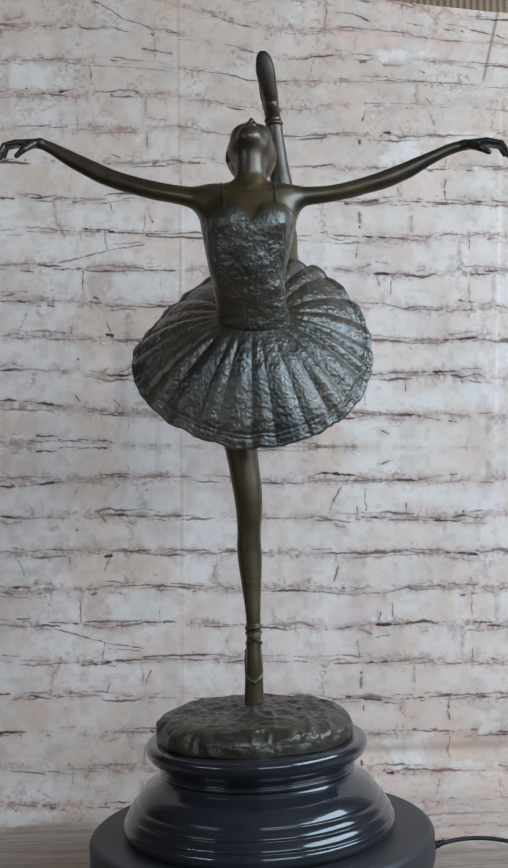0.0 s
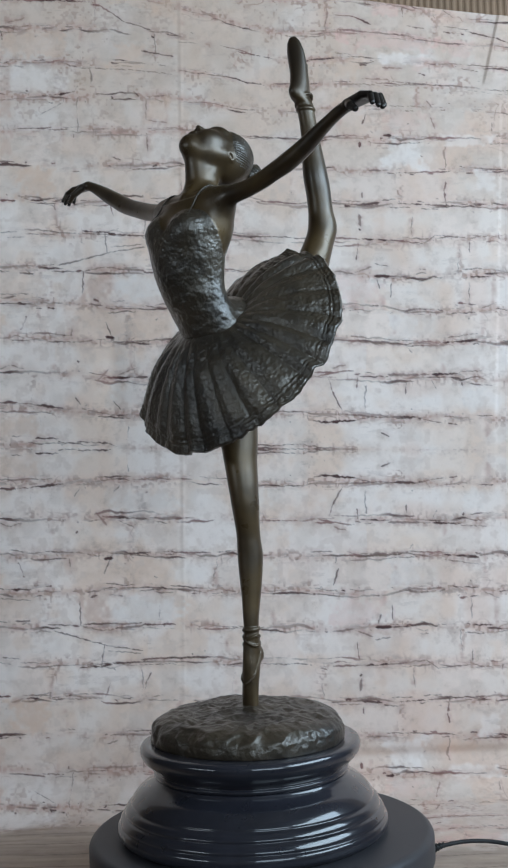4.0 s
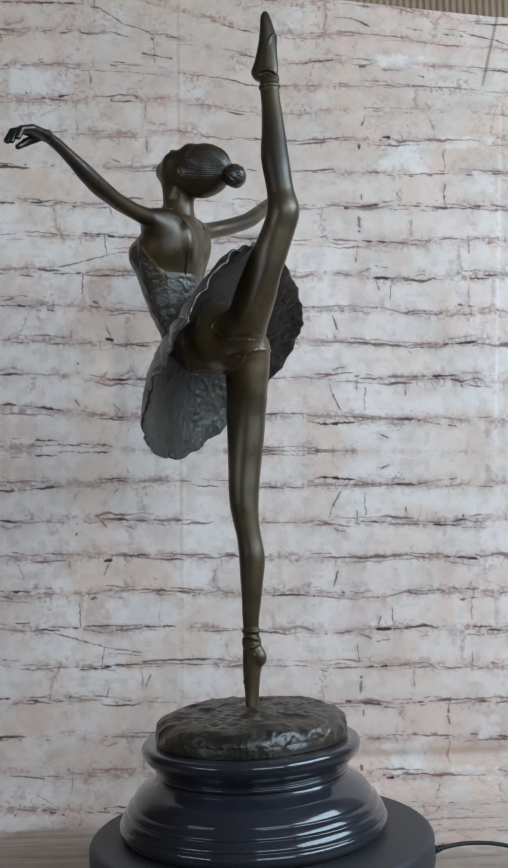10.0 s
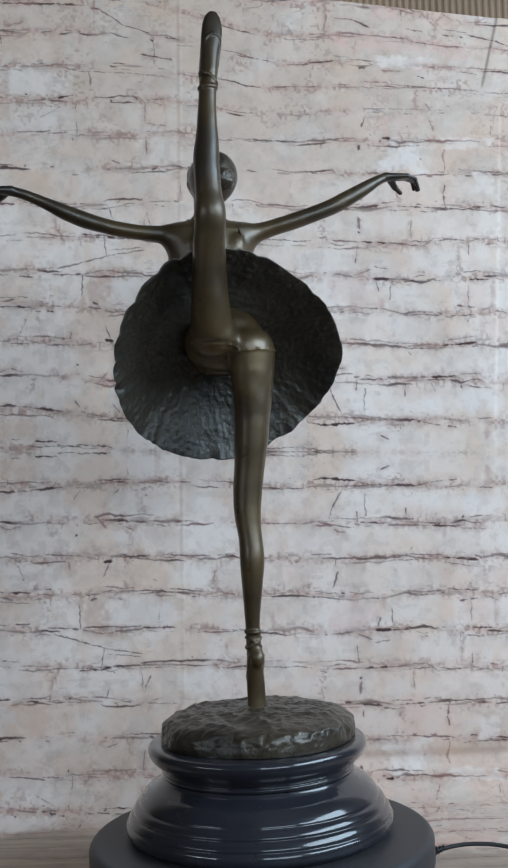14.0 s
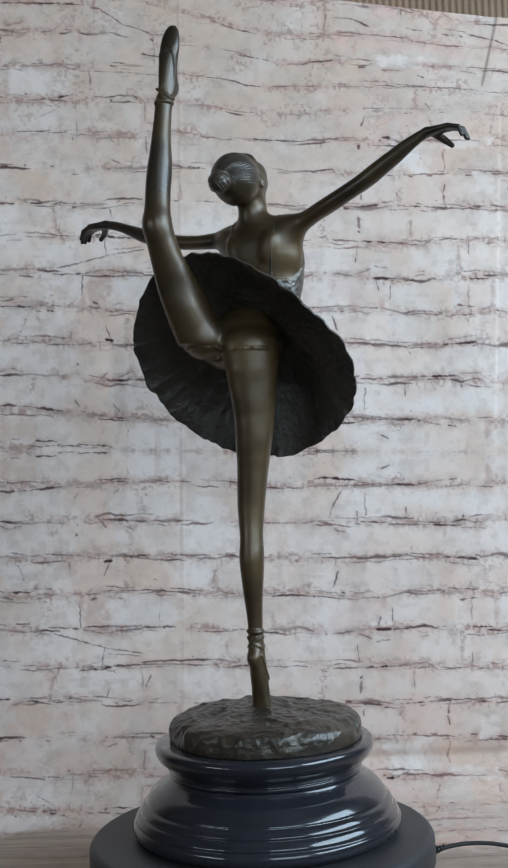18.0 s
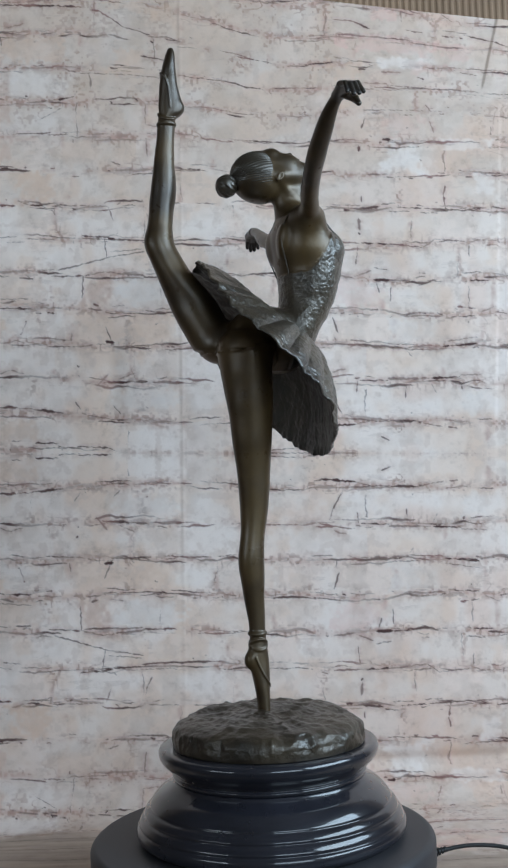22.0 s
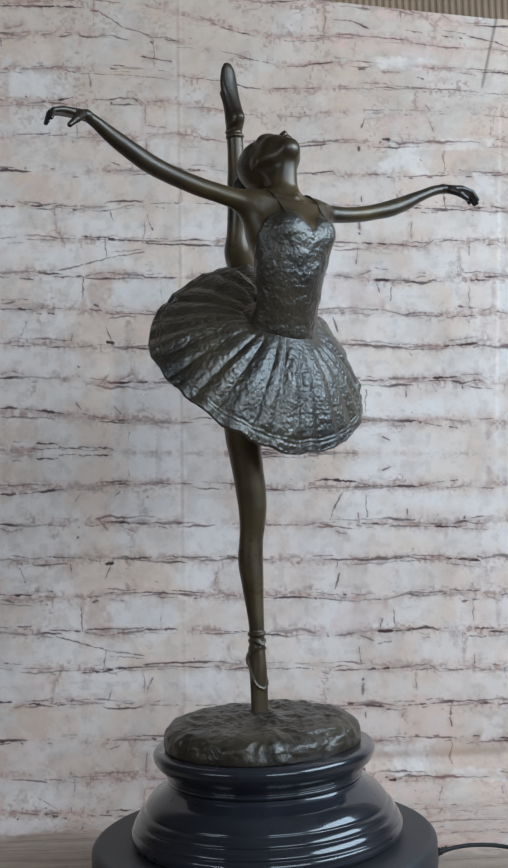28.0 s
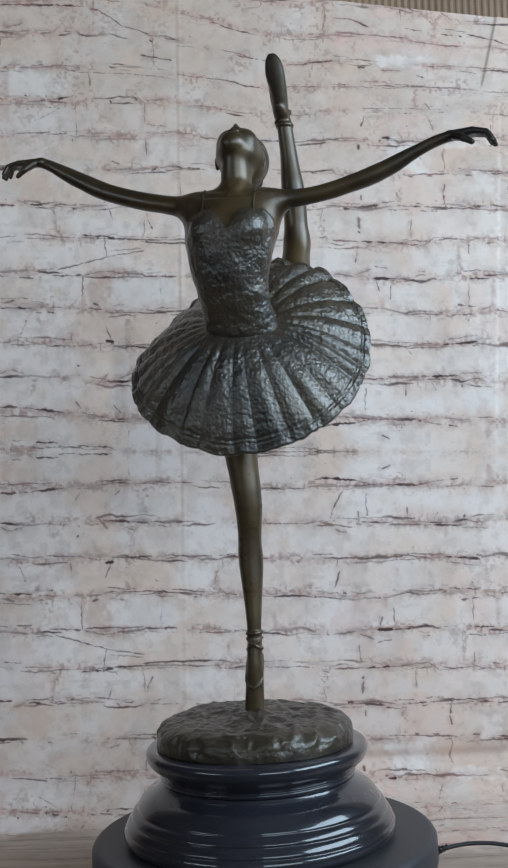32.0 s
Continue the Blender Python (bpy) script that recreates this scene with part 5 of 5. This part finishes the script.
def torso_form():
    clay, v, q = skin_net()
    # hammered relief on the bodice
    cover = neckline(v)
    normal = np.zeros_like(v)
    fn = np.cross(v[q[:, 2]] - v[q[:, 0]], v[q[:, 3]] - v[q[:, 1]])
    for i in range(4):
        np.add.at(normal, q[:, i], fn)
    normal /= np.linalg.norm(normal, axis=1)[:, None] + 1e-12
    ridge = 1 - 2 * np.abs(value_noise(v, 0.0060, 33))
    lump = 0.0003 * ridge + 0.0002 * value_noise(v, 0.0045, 31) + 0.0002 * value_noise(v, 0.0028, 32) + 0.0005 * value_noise(v * np.array((1, 1, 2.2)), 0.016, 34)
    v = v + normal * np.where(cover, 0.0006 + lump, 0.0005 * value_noise(v, 0.021, 83) + 0.00015 * value_noise(v, 0.010, 84))[:, None]
    slots = np.where(cover[q].mean(1) > 0.5, 1, 0)
    straps = []
    for x in (0.0260, -0.0165):
        line = [(x, -0.0880, 0.8080), (x, -0.0840, 0.8200), (x, -0.0760, 0.8320), (x, -0.0650, 0.8400), (x, -0.0540, 0.8420), (x, -0.0430, 0.8360), (x, -0.0360, 0.8220), (x, -0.0330, 0.8050), (x * 0.95, -0.0330, 0.7880), (x * 0.92, -0.0340, 0.7780)]
        line = [clay.settle(p) for p in line]
        fine = []
        for p, q2 in zip(line[:-1], line[1:]):
            fine += [clay.settle(np.array(p) + (np.array(q2) - np.array(p)) * k / 4) for k in range(4)]
        fine = np.array(fine)
        for _ in range(4):
            fine[1:-1] = fine[1:-1] * 0.5 + (fine[:-2] + fine[2:]) * 0.25
        straps.append(wire(fine, 0.0007, 1))
    return (v, q, slots), straps


RIM_C, RIM_R = np.array((0.0089, -0.0159, 0.7088)), 0.1015
RIM_N = unit((-0.0616, -0.8310, 0.5528))
RIM_U = unit(np.array((1, 0, 0)) - RIM_N * RIM_N[0])
RIM_V = np.cross(RIM_N, RIM_U)


def pleat_waves(ph, count):
    """Uneven pleats round the skirt: place within the pleat (0..1), its height and its reach."""
    r = random.Random(12)
    wide = np.array([r.uniform(0.72, 1.32) for _ in range(count)])
    edges = np.concatenate([[0], np.cumsum(wide)]) / wide.sum() * 2 * np.pi
    k = np.clip(np.searchsorted(edges, ph, side="right") - 1, 0, count - 1)
    u = (ph - edges[k]) / (edges[k + 1] - edges[k])
    tall = np.array([r.uniform(0.55, 1.25) for _ in range(count)])
    reach = np.array([r.uniform(-1, 1) for _ in range(count)])
    ahead = np.where(u < 0.5, (k - 1) % count, (k + 1) % count)
    w = np.abs(u - 0.5) ** 2 * 2
    return u, tall[k] * (1 - w) + tall[ahead] * w, reach[k] * (1 - w) + reach[ahead] * w


def tutu(pleats=25, around=1080, out=104):
    """The stiff pleated skirt: a shallow fluted cone from the waist to a ragged wavy hem, top and underside."""
    ph = np.linspace(0, 2 * np.pi, around, endpoint=False)
    c, s = np.cos(ph), np.sin(ph)
    ring = np.stack([c, s, 0 * c], 1)
    u, tall, reach = pleat_waves(ph, pleats)
    swell = np.sin(np.pi * u)
    r = RIM_R * (1 + 0.0123 * np.cos(2 * ph) + 0.0281 * np.sin(2 * ph) - 0.0171 * np.cos(3 * ph) - 0.0028 * np.sin(3 * ph))
    r = r * (1 + 0.014 * tall * swell ** 0.8 - 0.010 + 0.007 * reach + 0.009 * value_noise(ring, 0.25, 41) + 0.006 * value_noise(ring, 0.07, 48) + 0.003 * value_noise(ring, 0.03, 57))
    flutter = 0.0024 * value_noise(ring, 0.12, 49) + 0.0016 * value_noise(ring, 0.05, 50)
    lift = -0.0044 * np.cos(2 * ph) + 0.0050 * np.sin(2 * ph) - 0.0023 * np.cos(3 * ph) - 0.0036 * np.sin(3 * ph)
    rim = RIM_C + np.outer(r * c, RIM_U) + np.outer(r * s, RIM_V) + np.outer(lift, RIM_N)
    inner = np.array((0.0065, -0.0425, 0.7345)) + np.outer(c, (0.0280, 0, 0)) + np.outer(np.where(s < 0, 1.38, 1.0) * s, (0, 0.0165, 0.0110))
    profile = swell ** 1.15 - 0.56
    verts, faces, slots = [], [], []
    for layer in (0, 1):
        for i in range(out + 1):
            t = i / out
            p = inner + (rim - inner) * t
            worn = 0.75 + 0.45 * value_noise(np.stack([c * 2.2, s * 2.2, 0 * c + t * 1.6], 1), 0.55, 61)
            wave = 0.0046 * (0.35 + 0.65 * t - 0.40 * step(0.84, 1.0, t)) * tall * profile * worn * step(0.0, 0.25, t)
            h = 0.0075 * math.sin(math.pi * min(1, t * 1.02)) + wave
            if layer == 1:
                h = h - 0.96 * wave * (1 - step(0.90, 1.0, t))
            p = p + np.outer(np.broadcast_to(h, c.shape) + flutter * step(0.86, 1.0, t), RIM_N)
            if layer == 0:
                crust = step(-0.5, 0.5, value_noise(p, 0.030, 58))
                crease = (1 - 2 * np.abs(value_noise(p, 0.0070, 43))) * 0.0005 + (1 - 2 * np.abs(value_noise(p, 0.0036, 44))) * 0.00045
                p = p + np.outer(((0.35 + 0.65 * crust) * crease + 0.0005 * value_noise(p, 0.010, 59) + 0.00012 * value_noise(p, 0.0018, 46)) * step(0.05, 0.2, t), RIM_N)
                groove = math.exp(-((t - 0.932) / 0.0065) ** 2) + math.exp(-((t - 0.900) / 0.0065) ** 2)
                p = p - RIM_N * 0.0013 * groove
            else:
                crease = np.abs(value_noise(p, 0.008, 60))
                p = p - RIM_N * (0.0052 - 0.0030 * t ** 6) + np.outer((0.0010 * value_noise(p, 0.014, 45) + 0.0009 * crease + 0.0004 * value_noise(p, 0.0035, 47)) * (1 - 0.6 * step(0.95, 1.0, t)), RIM_N)
            verts.append(p)
    per = (out + 1) * around
    for layer in (0, 1):
        for i in range(out):
            for j in range(around):
                k = (j + 1) % around
                a = layer * per + i * around
                f = (a + j, a + around + j, a + around + k, a + k)
                faces.append(f if layer == 0 else f[::-1])
                slots.append(1 if layer == 0 else 4)
    a, b = out * around, per + out * around
    for j in range(around):
        k = (j + 1) % around
        faces.append((a + j, b + j, b + k, a + k))
        slots.append(1)
    return np.concatenate(verts), faces, slots


def ball_form(centre, pole, radii, swirl, grooves, depth, reach=math.pi, rings=48, around=240, slot=2):
    """A grooved ball or cap about the axis `pole`: hair combed to a knot, or the knot."""
    pole = unit(pole)
    e1 = unit(np.cross(pole, (0, 0, 1)))
    e2 = np.cross(pole, e1)
    a = np.linspace(0, 2 * np.pi, around, endpoint=False)
    verts, faces = [], []
    for i in range(rings + 1):
        th = reach * i / rings
        lock = np.sin(grooves * a + swirl * th * 6 + 2.5 * np.sin(3 * a) + 1.2 * np.sin(7 * a + th * 3)) * (0.6 + 0.4 * np.sin(5 * a + th * 4))
        w = 1 - depth * (0.5 + 0.5 * lock) * math.sin(min(th * 1.5, math.pi / 2))
        rim_fade = 1 - (0.075 * step(0.84, 1.0, i / rings) if reach < 3 else 0)
        d = np.outer(math.sin(th) * np.cos(a), e1) + np.outer(math.sin(th) * np.sin(a), e2) + math.cos(th) * pole
        verts.append(np.array(centre) + d * np.array(radii) * (w * rim_fade)[:, None])
    for i in range(rings):
        for j in range(around):
            k = (j + 1) % around
            faces.append((i * around + j, (i + 1) * around + j, (i + 1) * around + k, i * around + k))
    return np.concatenate(verts), faces, [slot] * len(faces)


def wire(points, radius, slot, sides=8):
    """A thin round strap through points."""
    pts = [Vector(p) for p in points]
    verts, faces = [], []
    for i, p in enumerate(pts):
        d = (pts[min(i + 1, len(pts) - 1)] - pts[max(i - 1, 0)]).normalized()
        e1 = d.orthogonal().normalized()
        e2 = d.cross(e1)
        for k in range(sides):
            t = 2 * math.pi * k / sides
            verts.append(tuple(p + e1 * radius * math.cos(t) + e2 * radius * math.sin(t)))
    for i in range(len(pts) - 1):
        for k in range(sides):
            m = (k + 1) % sides
            faces.append((i * sides + k, i * sides + m, (i + 1) * sides + m, (i + 1) * sides + k))
    return np.array(verts), faces, [slot] * len(faces)


ROCK_C = (-0.0035, -0.0075)


def rock(around=360, rings=110):
    """The rough bronze mound under the toe."""
    a = np.linspace(0, 2 * np.pi, around, endpoint=False)
    outline = 0.0805 * (1 + 0.018 * np.cos(2 * a + 0.4) + 0.012 * np.cos(3 * a + 1.0) + 0.008 * np.sin(5 * a))
    verts, faces = [], []
    for i in range(rings + 1):
        t = i / rings
        if t < 0.20:
            k, z = 1.0 + 0.008 * math.sin(t / 0.20 * math.pi), 0.3855 + 0.0085 * t / 0.20
        elif t < 0.5:
            b = (t - 0.20) / 0.30 * math.pi / 2
            k, z = 1.0 - 0.24 * (1 - math.cos(b)), 0.3940 + 0.0130 * math.sin(b)
        else:
            f = (t - 0.5) / 0.5
            k, z = 0.76 * (1 - f), 0.4070 + 0.0030 * math.sin(f * math.pi / 2)
        p = np.stack([ROCK_C[0] + outline * k * np.cos(a), ROCK_C[1] + outline * k * np.sin(a), np.full(around, z)], 1)
        ridge = 1 - 2 * np.abs(value_noise(p, 0.014, 51))
        amp = 0.4 + 0.6 * step(0.05, 0.3, t)
        fold = 1 - 2 * np.abs(value_noise(p * np.array((1, 1, 0.6)), 0.0065, 55))
        lump = amp * (0.0015 * ridge + 0.0018 * value_noise(p, 0.030, 52) + 0.0007 * fold + 0.0004 * value_noise(p, 0.0045, 53) + 0.0002 * value_noise(p, 0.0026, 54))
        if t < 0.45:
            d = np.stack([np.cos(a), np.sin(a), 0.3 + 0 * a], 1)
            p = p + d * lump[:, None] * (0.0 if i == 0 else 1.0)
        else:
            p[:, 2] += lump
        verts.append(p)
    for i in range(rings):
        for j in range(around):
            k = (j + 1) % around
            faces.append((i * around + j, i * around + k, (i + 1) * around + k, (i + 1) * around + j))
    faces.append(tuple(range(around))[::-1])
    return np.concatenate(verts), faces, [3] * len(faces)


def build_statue():
    body, straps = torso_form()
    bits = [body, tutu(), rock(), *straps]
    bits.append(ball_form((0.0118, -0.0250, 0.8735), (0.04, 0.97, -0.24), (0.0216, 0.0258, 0.0226), 0.0, 64, 0.030, radians(125), 70, 420))
    bits.append(ball_form((0.0130, 0.0045, 0.8640), (0.05, 0.97, -0.25), (0.0108, 0.0100, 0.0108), 1.3, 6, 0.10))
    verts, faces, slots, base = [], [], [], 0
    for v, f, s in bits:
        verts.append(np.asarray(v))
        faces += [tuple(int(k) + base for k in face) for face in f]
        slots += [int(k) for k in s]
        base += len(v)
    me = mesh_of("dancer_statue", np.concatenate(verts), faces, [BRONZE_SKIN, BRONZE_DRESS, BRONZE_HAIR, BRONZE_ROCK, BRONZE_UNDER], slots)
    v = np.concatenate(verts)
    # dark patina on hands and raised leg, plus shade painted along arms and head
    blot = 0.25 * value_noise(v, 0.018, 81) + 0.15 * value_noise(v, 0.006, 82)
    dark = np.maximum(step(-0.06, -0.14, v[:, 0]) * 0.5 + 0.5 * step(-0.155, -0.175, v[:, 0]), 0.55 * step(0.06, 0.15, v[:, 0]) + 0.45 * step(0.16, 0.19, v[:, 0]))
    dark = np.clip(np.maximum(dark * (1 + blot), 0.40 * step(0.81, 0.87, v[:, 2]) + 0.30 * step(0.93, 0.95, v[:, 2])) + 0.30 * value_noise(v, 0.035, 85) + 0.3 * blot, 0, 1)
    me.attributes.new("patina_shade", "FLOAT", "POINT").data.foreach_set("value", dark.astype(np.float32))
    return tagged(new("dancer_statue", me), "dark patinated bronze dancer statue with pleated tutu on a rough mound", "statue")


statue = build_statue()

# ---------------------------------------------------------------- what moves
def turn(t):
    """The turntable's pose: a steady clockwise turn about its own axis."""
    return pose(0, 0, 0, 0, 0, 3.73 - 11.632 * t)


def motions():
    for thing in (statue, plinth, platter):
        walk(thing, [(t, turn(t)) for t in range(33)])


motions()
